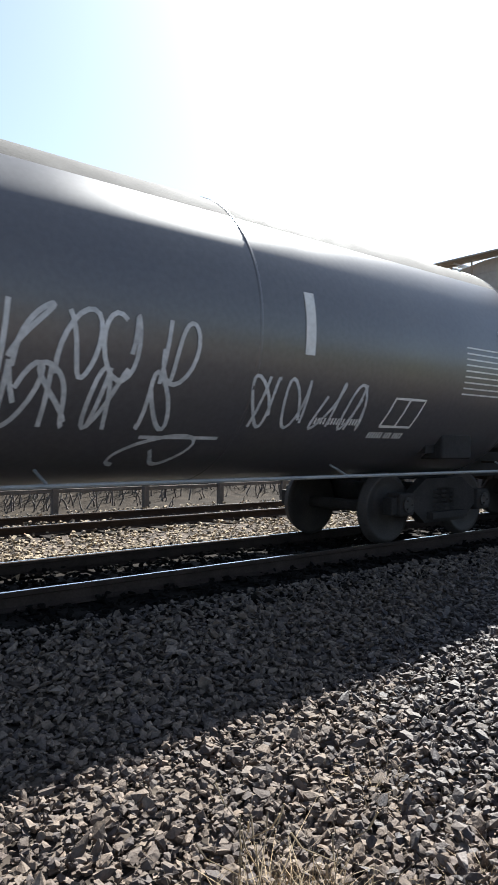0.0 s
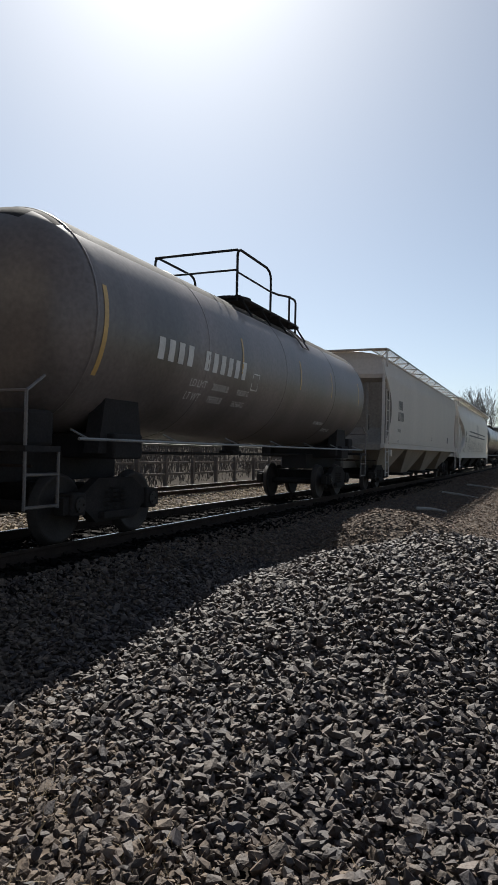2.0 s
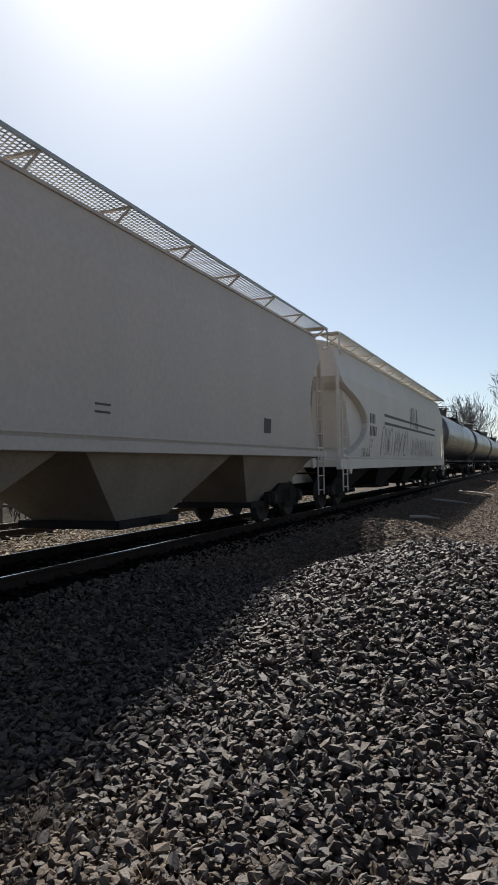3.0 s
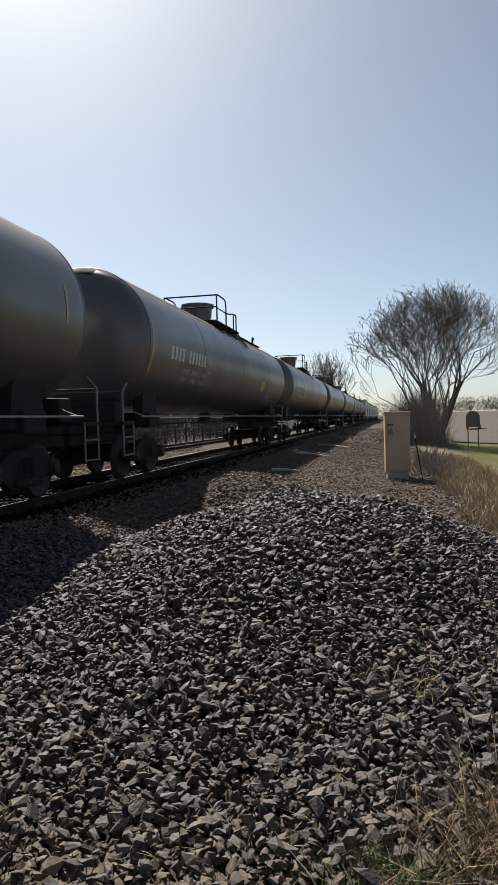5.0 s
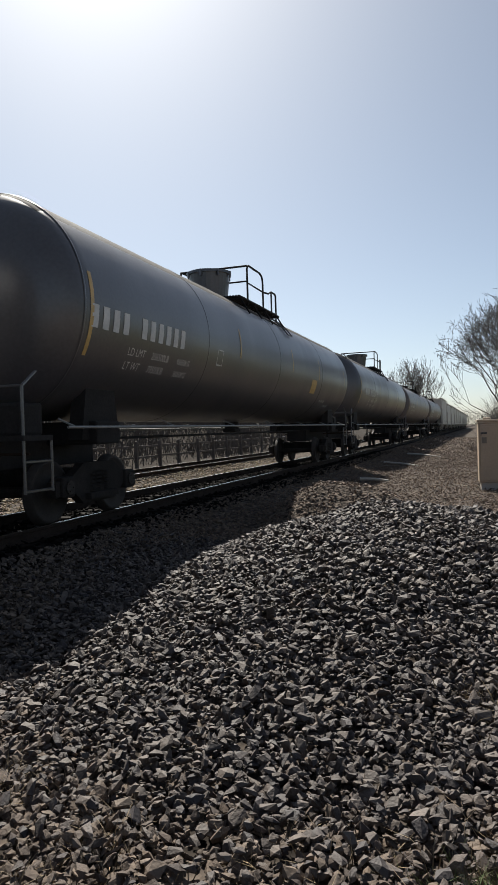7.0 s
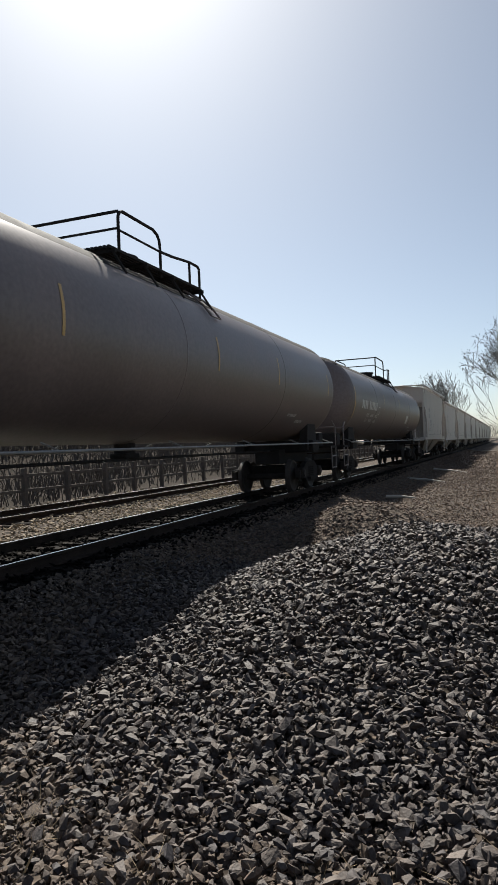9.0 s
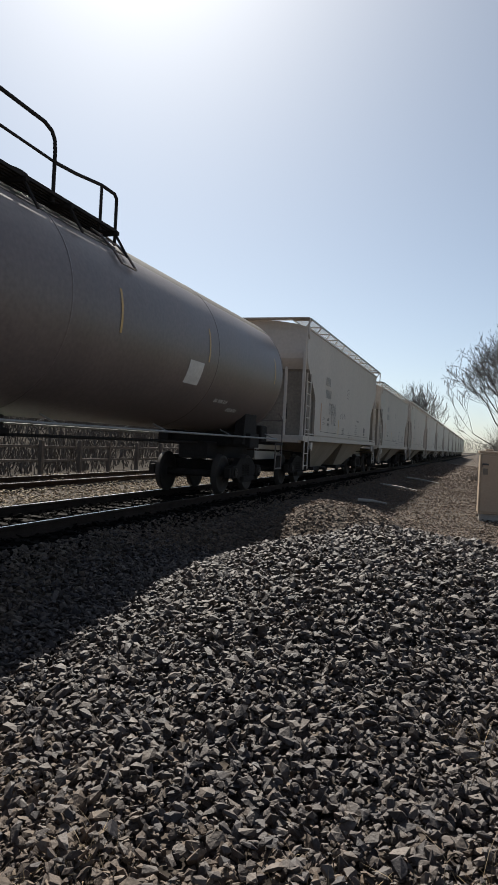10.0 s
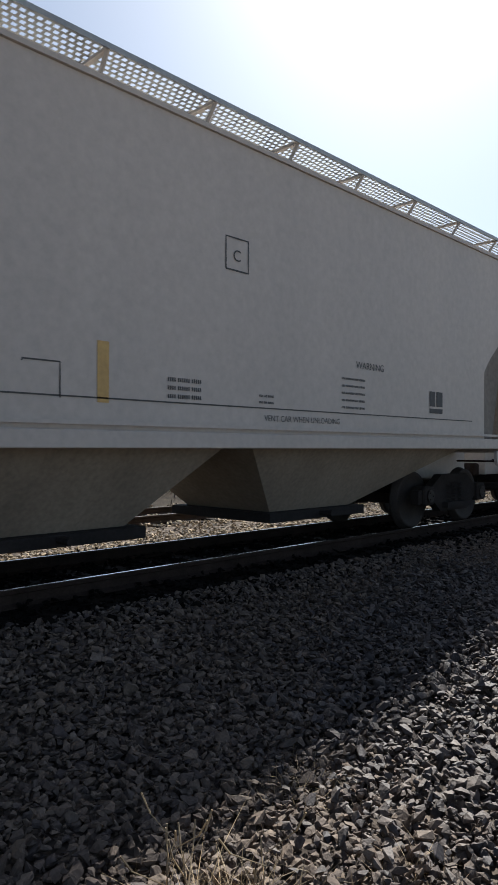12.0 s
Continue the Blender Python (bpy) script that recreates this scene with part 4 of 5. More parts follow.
    for s in (1, -1):
        bm = bmesh.new()
        box(bm, (0, s * (half + 0.1), eave + 0.27), (2 * width + 0.2, 0.38, 0.03))
        for x in (width + 0.1, -width - 0.1):
            tube(bm, [(x, s * (half + 0.1), eave + 0.25), (x, s * (half + 0.24), eave + 0.18), (x, s * (half + 0.24), eave - 0.22), (x * 0.97, s * (half - 0.05), eave - 0.3)], 0.025, 6)
        part("end_walkway", bm, frame_mat, car, "cross walkway with bent grab rails")
    return car, skin, half


# ---- the train ----
TRAIN = []                            # (thing, place of its middle along the track at the start)


def put(car, a, b):
    u = (a + b) / 2
    car.matrix_basis = pose(XC, u, RZ)
    TRAIN.append((car, u))
    return car


def marks(car, name, mat, fill, label=""):
    bm = bmesh.new()
    fill(bm)
    return part(name, bm, mat, car, label)


# tank cars at the head of what passes
put(tank_car("black tank car with weathered shell on grimy bogies", 22.5, "black_paint", seed=1), -36.0, -13.5)
put(tank_car("black tank car with pale sprayed scribbles", 24.3, "black_paint", seed=2, graffiti=True, R=1.62, zc=2.48, side_z=0.95, stripes="mark_white"), -13.5, 10.9)

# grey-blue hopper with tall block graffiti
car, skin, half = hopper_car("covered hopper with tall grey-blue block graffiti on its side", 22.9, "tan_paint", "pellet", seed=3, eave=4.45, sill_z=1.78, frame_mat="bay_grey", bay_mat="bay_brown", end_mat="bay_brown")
put(car, 10.9, 33.85)


def big_letters(bm):
    patch(bm, -half + 1.6, half - 1.15, 1.84, 4.3, skin, 0.005)


marks(car, "graffiti_ground", "blue_grey", big_letters, "grey-blue sprayed field")


LETTERS = [[(-9.05, 4.1), (-9.05, 3.76), (-8.4, 3.2)], [(-6.1, 3.58), (-6.1, 2.96)], [(-4.2, 4.1), (-3.95, 3.0), (-4.3, 1.8)], [(-2.3, 4.1), (-2.15, 3.0)],
           [(-0.3, 4.1), (0.1, 3.0), (-0.05, 1.75)], [(1.5, 3.45), (3.5, 3.4)], [(1.5, 2.75), (3.5, 2.7)], [(3.8, 4.1), (3.6, 3.4), (4.2, 3.0), (4.2, 1.8)],
           [(5.9, 4.1), (6.7, 3.6)], [(6.8, 4.1), (6.9, 3.1)], [(6.9, 3.1), (8.0, 3.0)], [(7.6, 3.6), (8.3, 3.2), (8.1, 1.8)]]
LETTERS = [[(y - 0.25, z) for y, z in line] for line in LETTERS]
marks(car, "graffiti_shade", "graffiti_dark", lambda bm: patch(bm, -8.85, -8.15, 2.6, 3.6, skin, 0.009), "dark sprayed letter edge")
for line in LETTERS:
    marks(car, "graffiti_shade", "graffiti_dark", lambda bm: strokes(bm, [line], 0.36, skin, 0.01), "dark sprayed letter edge")
    marks(car, "graffiti_edge", "mark_white", lambda bm: strokes(bm, [[(y - 0.22, z) for y, z in line]], 0.05, skin, 0.014), "pale sprayed outline")


def data_block(y, z, skin_, rows_):
    def fill(bm):
        for k, (h, words) in enumerate(rows_):
            word_bars(bm, y, z - 0.42 * k, h, words, skin_)
    return fill


marks(car, "stencil", "mark_dark", data_block(-half + 1.5, 2.6, skin, [(0.3, (3,))]), "dark stencilled car mark")
lettering("load_lettering", "LD LMT", 0.18, -half + 1.3, 2.35, skin, "mark_dark", car)
lettering("load_lettering", "LT WT", 0.18, -half + 1.3, 2.12, skin, "mark_dark", car)

# tan-grey hopper
car, skin, half = hopper_car("weathered tan-grey covered hopper with dark stencils", 24.5, "tan_paint", "round", seed=4, eave=4.45, sill_z=1.45, frame_mat="bay_grey", bay_mat="bay_brown", end_mat="bay_brown")
put(car, 33.85, 58.4)
marks(car, "stencil", "mark_dark", data_block(-half + 3.0, 3.1, skin, [(0.4, (4,)), (0.28, (5,)), (0.12, (2, 3, 4))]), "dark stencilled car mark")
marks(car, "data_panel", "mark_dark", lambda bm: strokes(bm, frame_lines(0.0, 0.35, 1.95, 2.1), 0.03, skin), "outlined data panel")

# small grey-brown tank car
put(tank_car("grey-brown tank car with railed top platform", 16.7, "grey_tank", R=1.5, zc=2.95, seed=5, mark="mark_white", platform=1.5, dome=False), 58.4, 75.2)

# pale grey hopper with dark number block
car, skin, half = hopper_car("pale grey covered hopper with dark car mark", 21.9, "grey_paint", "pellet", seed=6, eave=4.42, sill_z=1.62, bay_mat="bay_grey", end_mat="end_shade_tan")
put(car, 75.5, 97.5)
marks(car, "stencil", "mark_dark", data_block(-half + 2.3, 2.95, skin, [(0.34, (4,)), (0.34, (5,)), (0.12, (3, 4)), (0.12, (1, 2))]), "dark stencilled car mark")
marks(car, "data_panel", "mark_dark", lambda bm: (patch(bm, half - 4.2, half - 3.8, 1.95, 2.25, skin), strokes(bm, [[(0.2, 2.1), (0.55, 2.1)], [(0.2, 2.0), (0.55, 2.0)]], 0.03, skin)), "outlined data panels")

# white hopper with scrawls and double stripes
car, skin, half = hopper_car("white covered hopper with black scrawls and double dark stripes", 24.6, "white_paint", "round", seed=7, eave=4.55, sill_z=1.42, open_=0.3, bay_mat="grime_shade_black", end_mat="white_paint", near_cut=2.3)
put(car, 97.5, 122.3)
rg = random.Random(21)
marks(car, "scrawl", "graffiti_dark", lambda bm: (strokes(bm, scribble(-6.3, -0.5, 1.6, 2.65, 5, rg), 0.03, skin), strokes(bm, scribble(-5.8, -0.2, 1.75, 2.55, 8, rg), 0.02, skin), strokes(bm, scribble(0.2, 7.5, 1.65, 2.4, 6, rg), 0.028, skin), strokes(bm, scribble(0.6, 7.0, 1.6, 2.3, 9, rg), 0.018, skin), strokes(bm, scribble(-8.9, -7.6, 1.5, 1.78, 4, rg), 0.03, skin), strokes(bm, scribble(-0.1, 2.2, 2.85, 3.75, 4, rg), 0.05, skin)), "black sprayed scrawls")
marks(car, "stripe", "graffiti_dark", lambda bm: (strokes(bm, [[(-5.5, 3.05), (7.8, 3.05)], [(-5.5, 2.76), (7.8, 2.76)]], 0.1, skin, 0.004)), "two long dark stripes")
marks(car, "stencil", "mark_dark", data_block(-half + 3.7, 2.65, skin, [(0.33, (4,)), (0.33, (5,))]), "dark stencilled car mark")
lettering("load_lettering", "LD LMT", 0.16, -half + 3.7, 2.0, skin, "mark_dark", car)
lettering("load_lettering", "LT WT", 0.16, -half + 3.7, 1.82, skin, "mark_dark", car)

# black tank cars
put(tank_car("black tank car with white stencils and side rail", 22.7, "black_paint", seed=8), 122.3, 145.2)
put(tank_car("black tank car with yellow placard and side rail", 22.6, "black_paint", seed=9, panel="mark_yellow", long_walk=True, platform=1.05, dome_y=-0.15), 145.2, 168.0)
put(tank_car("black tank car with white stencils and valve housing", 23.8, "black_paint", seed=10, panel="mark_yellow", weights=(("LD LMT", "206800LB", "93800KG"), ("LT WT", "79200LB", "35900KG"))), 168.0, 192.0)
put(tank_car("black tank car with long white stencils", 22.3, "black_paint", seed=11, panel="mark_yellow", mark_at=0.8), 192.0, 214.4)
put(tank_car("black tank car with underside coloured darker", 22.3, "black_paint", seed=12), 214.4, 237.0)
put(tank_car("dark brown tank car with tall railed platform", 24.0, "brown_tank", seed=13, R=1.57, zc=3.06, rail_h=0.6, platform=1.1, dome=False), 237.0, 261.2)
put(tank_car("rust-brown tank car with tall railed platform", 22.6, "brown_tank", seed=14, R=1.55, zc=3.02, panel="mark_white", rail_h=0.78, platform=1.9, dome=False), 261.2, 283.9)


def grain_hopper(u0, u1, number, eave=4.31, sill_z=1.42):
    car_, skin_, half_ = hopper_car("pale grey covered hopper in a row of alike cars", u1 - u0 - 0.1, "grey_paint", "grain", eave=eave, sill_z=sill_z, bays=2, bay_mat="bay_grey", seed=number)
    put(car_, u0, u1)
    marks(car_, "car_mark", "mark_faint", data_block(-half_ + 2.9, 3.3, skin_, [(0.28, (4,)), (0.28, (5,))]), "dark stencilled car mark")
    lettering("load_lettering", "LD LMT", 0.13, -half_ + 2.6, 2.12, skin_, "mark_dark", car_)
    lettering("load_lettering", "LT WT", 0.13, -half_ + 2.6, 1.95, skin_, "mark_dark", car_)
    marks(car_, "load_figures", "mark_dark", lambda bm: (word_bars(bm, -half_ + 3.3, 2.12, 0.09, (6,), skin_), word_bars(bm, -half_ + 3.3, 1.95, 0.09, (5,), skin_)), "dark stencilled figures")
    marks(car_, "reflector", "mark_orange", lambda bm: patch(bm, -half_ + 2.25, -half_ + 2.36, 1.75, 2.65, skin_), "orange upright reflector")
    marks(car_, "reflector", "mark_yellow", lambda bm: patch(bm, -1.92, -1.8, 1.68, 2.22, skin_), "yellow upright reflector")
    marks(car_, "data_panel", "mark_dark", lambda bm: (patch(bm, 3.72, 3.88, 1.9, 2.12, skin_), patch(bm, 3.92, 4.1, 1.9, 2.12, skin_), patch(bm, 3.72, 4.1, 1.8, 1.87, skin_)), "dark data panel")
    marks(car_, "c_frame", "mark_dark", lambda bm: strokes(bm, frame_lines(-0.38, -0.05, 3.14, 3.48), 0.018, skin_), "outlined square")
    marks(car_, "side_seam", "mark_dark", lambda bm: strokes(bm, [[(-half_ + 2.3, 1.72), (half_ - 1.9, 1.72)]], 0.014, skin_), "dark seam above the sill")
    marks(car_, "side_hatch", "mark_dark", lambda bm: strokes(bm, [[(-2.62, 1.98), (-2.62, 2.0), (-2.28, 2.0), (-2.28, 1.7)]], 0.014, skin_), "thin outline of a small hatch")
    lettering("c_mark", "C", 0.17, -0.28, 3.24, skin_, "mark_dark", car_)
    lettering("warning_lettering", "WARNING", 0.13, 1.9, 2.3, skin_, "mark_dark", car_)
    marks(car_, "small_print", "mark_dark", lambda bm: [word_bars(bm, 1.6, 2.14 - 0.09 * k, 0.028, (4, 9, 5, 7), skin_) for k in range(5)], "rows of small dark print")
    marks(car_, "small_print", "mark_dark", lambda bm: [word_bars(bm, -1.14, 1.92 - 0.08 * k, 0.04, (4, 6, 5), skin_) for k in range(3)], "rows of small dark print")
    marks(car_, "small_print", "mark_dark", lambda bm: [word_bars(bm, 0.12, 1.84 - 0.07 * k, 0.025, (4, 3, 6), skin_) for k in range(2)], "rows of small dark print")
    lettering("vent_lettering", "VENT CAR WHEN UNLOADING", 0.095, 0.2, 1.58, skin_, "mark_dark", car_)
    return car_, skin_, half_


first, fskin, fhalf = grain_hopper(283.9, 299.7, 31, 4.54, 1.52)
marks(first, "scrawl", "graffiti_dark", lambda bm: strokes(bm, scribble(-3.6, -2.4, 2.35, 2.75, 4, random.Random(5)) + scribble(-3.2, -2.3, 2.0, 2.45, 2, random.Random(8)) + scribble(-1.6, -0.6, 2.3, 2.5, 3, random.Random(9)), 0.018, fskin), "small black scrawl")
grain_hopper(299.7, 315.1, 32, 4.22, 1.42)
row, _, _ = grain_hopper(315.5, 331.0, 33)
for k in range(1, 10):
    u = 323.25 + 15.6 * k
    o = copy_thing(row, pose(XC, u, RZ))
    TRAIN.append((o, u))


# ---- cabinet beside the path ----
def cabinet():
    cx, cy = 0.26, 20.5
    g = gz(cx, cy)
    root = tagged(new("equipment_cabinet"), "tall beige metal equipment cabinet on a concrete base", "cabinet")
    root.matrix_basis = pose(cx, cy, g - 0.05, 0, 0, 3)
    bm = bmesh.new()
    box(bm, (0, 0, 0.12), (0.6, 0.66, 0.24), bevel=0.015)
    part("plinth", bm, "concrete", root, "grey concrete plinth")
    bm = bmesh.new()
    box(bm, (0, 0, 1.08), (0.70, 0.78, 1.68), bevel=0.012)
    body = part("body", bm, "box_beige", root)
    bm = bmesh.new()
    box(bm, (0, 0, 1.96), (0.76, 0.84, 0.07), bevel=0.015)
    box(bm, (-0.1, 0, 2.02), (0.2, 0.3, 0.07), bevel=0.02)
    part("lid", bm, "box_beige", root, "overhanging lid with a small vent")
    bm = bmesh.new()
    box(bm, (0, -0.396, 1.08), (0.62, 0.02, 1.56), bevel=0.008)
    door = part("door", bm, "box_beige", root)
    bm = bmesh.new()
    box(bm, (-0.2, -0.415, 1.62), (0.16, 0.02, 0.05))
    box(bm, (-0.28, -0.415, 1.6), (0.02, 0.02, 0.08))
    part("lock_bar", bm, "mark_dark", door, "dark latch")
    bm = bmesh.new()
    box(bm, (-0.2, -0.412, 1.42), (0.13, 0.01, 0.17))
    part("notice", bm, "sign_back", door, "faded notice")
    bm = bmesh.new()
    for z in (0.6, 1.55):
        box(bm, (0.36, -0.3, z), (0.04, 0.06, 0.12), bevel=0.01)
    part("hinge", bm, "sign_back", root)
    m2 = tagged(new("marker_post"), "thin leaning dark marker post in dry grass", "post")
    m2.matrix_basis = pose(0.95, 19.4, gz(0.95, 19.4) - 0.1, 0, -9, 0)
    bm = bmesh.new()
    rod(bm, (0, 0, 0), (0, 0, 1.35), 0.014, 8)
    rod(bm, (0, 0, 0.72), (0, 0, 0.82), 0.018, 8)
    part("shaft", bm, "grime_shade_black", m2)
    bm = bmesh.new()
    rod(bm, (0, 0, 1.3), (0, 0, 1.4), 0.018, 8)
    part("cap", bm, "mark_white", m2)


cabinet()


# ---- trees ----
def tree(label, x, y, height, spread, seed, trunks=1, depth=6, thick=0.22, wide=0.5, thin=0.011):
    rg_ = random.Random(seed)
    root = tagged(new("tree"), label, "tree")
    root.matrix_basis = pose(x, y, gz(x, y) - 0.2)
    segs, buds = [], []

    def grow(p, d, length, r, level):
        n = 4
        for i in range(n):
            d = (d + Vector((rg_.gauss(0, 0.075), rg_.gauss(0, 0.075), rg_.gauss(0.045, 0.05)))).normalized()
            q_ = p + d * (length / n)
            segs.append((p, q_, r, r * 0.88, level))
            p, r = q_, r * 0.88
            if level < depth and (i == n - 1 or rg_.random() < 0.75 and i > 0):
                for k in range(2 if i == n - 1 else 1):
                    side = Vector((rg_.gauss(0, 1), rg_.gauss(0, 1), rg_.gauss(0.1, 0.5)))
                    side = (side - d * side.dot(d)).normalized()
                    an = rg_.uniform(0.3, 0.8) * spread
                    grow(p, (d * math.cos(an) + side * math.sin(an)).normalized(), length * rg_.uniform(0.55, 0.82), r * (0.8 if i == n - 1 and k == 0 else 0.55), level + 1)
        if level >= depth:
            buds.append((p, d))

    for k in range(trunks):
        a = 2 * math.pi * k / trunks + rg_.uniform(-0.3, 0.3)
        lean = 0.0 if trunks == 1 else 0.3 if trunks < 8 else 0.42
        grow(Vector((0.15 * math.cos(a), 0.15 * math.sin(a), 0)), Vector((lean * math.cos(a), lean * math.sin(a), 1)).normalized(), height * (0.24 if trunks == 1 else 0.25), thick * rg_.uniform(0.8, 1.1), 0 if trunks == 1 else 1)
    f = height / sorted(s[1].z for s in segs)[int(len(segs) * 0.94)]
    mid, half_w, half_h = height * 0.5, height * wide, height * 0.5

    def outside(p):
        """Past the rounded, uneven outline of the crown."""
        d = Vector((p.x * f / half_w, p.y * f / half_w, (p.z * f - mid) / half_h))
        return p.z * f > mid * 0.5 and d.length > 0.96 + 0.09 * math.sin(9 * math.atan2(d.y, d.x) + 7 * d.z) + rg_.uniform(-0.07, 0.07)

    segs = [s for s in segs if not outside(s[1])]
    buds = [q_ for q_ in buds if not outside(q_[0])]
    for nm, sel, mt, sides in (("trunk", lambda l_: l_ <= 2, "bark", 8), ("crown", lambda l_: l_ > 2, "twig", 4)):
        vs, ts = [], []
        for a, b, r0, r1, lv in segs:
            if not sel(lv):
                continue
            a, b = a * f, b * f
            d = (b - a).normalized()
            u_ = d.orthogonal().normalized()
            w_ = d.cross(u_)
            base = len(vs)
            r0, r1 = max(r0, thin), max(r1, thin * 0.85)
            for c, r in ((a, r0), (b, r1)):
                for i in range(sides):
                    an = 2 * math.pi * i / sides
                    vs.append(tuple(c + (u_ * math.cos(an) + w_ * math.sin(an)) * r))
            for i in range(sides):
                j = (i + 1) % sides
                ts += [(base + i, base + j, base + sides + j), (base + i, base + sides + j, base + sides + i)]
        if nm == "crown":
            for p, d in buds:
                p = p * f
                for _ in range(2):
                    o = Vector((rg_.gauss(0, 0.12), rg_.gauss(0, 0.12), rg_.gauss(0, 0.12)))
                    c, s_ = p + o, rg_.uniform(0.015, 0.035)
                    base = len(vs)
                    vs += [tuple(c + Vector(k) * s_) for k in ((1, 0, 0), (-0.5, 0.9, 0), (-0.5, -0.9, 0), (0, 0, 1.6))]
                    ts += [(base, base + 1, base + 3), (base + 1, base + 2, base + 3), (base + 2, base, base + 3), (base, base + 2, base + 1)]
        o = new(nm, fast_mesh(nm, vs, ts, mt))
        o.parent = root
    return root


tree("bare spreading tree with budding twigs beside the verge", 3.6, 56.0, 12.4, 1.0, 4, trunks=13, depth=6, thick=0.13, wide=0.55, thin=0.014)
for k, (x, y, h) in enumerate(((-15.5, 172, 19), (-19.5, 180, 17), (-12.6, 168, 15.5), (-24, 186, 16))):
    tree("bare tree far off behind the railway", x, y, h, 0.8, 40 + k, trunks=4, depth=5, thick=0.26, wide=0.4, thin=0.032)


# ---- thickets and grass ----
def blades(name, xy, height, mat, label, seed, lean=0.3, width=0.006, cat="grass", kind="stuff"):
    rg_ = np.random.RandomState(seed)
    n = len(xy)
    h = height * rg_.uniform(0.5, 1.15, n)
    a = rg_.uniform(0, 2 * np.pi, n)
    lx, ly = rg_.normal(0, lean, n) * h, rg_.normal(0, lean, n) * h
    z = ground_z(xy[:, 0], xy[:, 1]) - 0.04
    wx, wy = np.cos(a) * width, np.sin(a) * width
    x, y = xy[:, 0], xy[:, 1]
    v = np.stack([np.stack([x - wx, y - wy, z], -1), np.stack([x + wx, y + wy, z], -1),
                  np.stack([x + lx * 0.4 + wx * 0.7, y + ly * 0.4 + wy * 0.7, z + h * 0.6], -1), np.stack([x + lx * 0.4 - wx * 0.7, y + ly * 0.4 - wy * 0.7, z + h * 0.6], -1),
                  np.stack([x + lx, y + ly, z + h], -1)], 1)
    t = np.array([[0, 1, 2], [0, 2, 3], [3, 2, 4]])
    tt = (t[None] + (np.arange(n) * 5)[:, None, None]).reshape(-1, 3)
    return tagged(new(name, fast_mesh(name, v.reshape(-1, 3), tt, mat)), label, cat, kind=kind)


rng = np.random.RandomState(17)
p = scatter(11000, 1.2, 3.5, 9.0, 32.0, 1.3)
p = p[p[:, 0] > 1.3 + 0.5 * np.sin(p[:, 1]) - 0.03 * (p[:, 1] - 9)]
blades("dry_grass", p, 0.32, "dry_grass", "knee-high dry straw-coloured grass on the verge", 1, 0.45, 0.006)
p = scatter(2600, 1.6, 4.5, 4.5, 11.0)
blades("dry_grass", p, 0.34, "dry_grass", "dry straw-coloured grass at the foot of the heap", 2, 0.5, 0.005)
for cx, cy, r, n, h in ((0.35, 2.55, 0.55, 500, 0.2), (0.95, 3.0, 0.6, 600, 0.24), (-1.72, 1.62, 0.42, 1300, 0.2), (-1.5, 2.45, 0.3, 200, 0.1), (0.2, 4.0, 0.5, 160, 0.2), (-2.3, 2.8, 0.35, 180, 0.12), (-0.6, 2.5, 0.5, 160, 0.12)):
    p = rng.normal(0, r * 0.45, (n, 2)) + (cx, cy)
    blades("grass_tuft", p, h, "dry_grass", "matted tuft of dead straw-coloured grass among stones", int(100 * abs(cx) + cy * 10), 0.7, 0.003, "grass tuft")
p = rng.normal(0, 0.16, (900, 2)) + (0.6, 2.75)
blades("grass_tuft", p, 0.24, "brown_grass", "matted reddish-brown dead tuft among stones", 78, 0.75, 0.003, "grass tuft")
p = rng.normal(0, 0.12, (1100, 2)) + (0.02, 2.40)
blades("grass_tuft", p, 0.12, "green_grass", "small green grass tuft among the stones", 77, 0.6, 0.003, "grass tuft")


def weed(x, y, h, seed):
    rg_ = random.Random(seed)
    root = tagged(new("dead_weed"), "tall dead branching weed stem", "weed")
    root.matrix_basis = pose(x, y, gz(x, y) - 0.05)
    bm = bmesh.new()
    p_, d = Vector((0, 0, 0)), Vector((rg_.gauss(0, 0.15), rg_.gauss(0, 0.15), 1)).normalized()
    for k in range(7):
        q_ = p_ + d * (h / 7)
        rod(bm, p_, q_, 0.004 * (1 - k * 0.09), 5)
        if k > 1:
            s = Vector((rg_.gauss(0, 1), rg_.gauss(0, 1), 0.8)).normalized() * rg_.uniform(0.06, 0.2)
            rod(bm, p_ + (q_ - p_) * 0.95, q_ + s, 0.0025, 4)
            rod(bm, q_ + s, q_ + s * 1.3 + Vector((0, 0, 0.04)), 0.004, 4)
        p_, d = q_, (d + Vector((rg_.gauss(0, 0.12), rg_.gauss(0, 0.12), 0))).normalized()
    part("stem", bm, "dry_grass", root)


for k, (x, y, h) in enumerate(((0.62, 3.3, 0.75), (0.78, 3.5, 0.85), (0.5, 3.1, 0.5), (0.9, 3.2, 0.9), (1.1, 3.6, 0.8), (0.35, 2.8, 0.4), (0.7, 2.8, 0.55), (1.25, 3.9, 0.9), (-1.95, 1.75, 0.35), (-1.75, 1.85, 0.3), (-2.1, 1.7, 0.3))):
    weed(x, y, h, 60 + k)


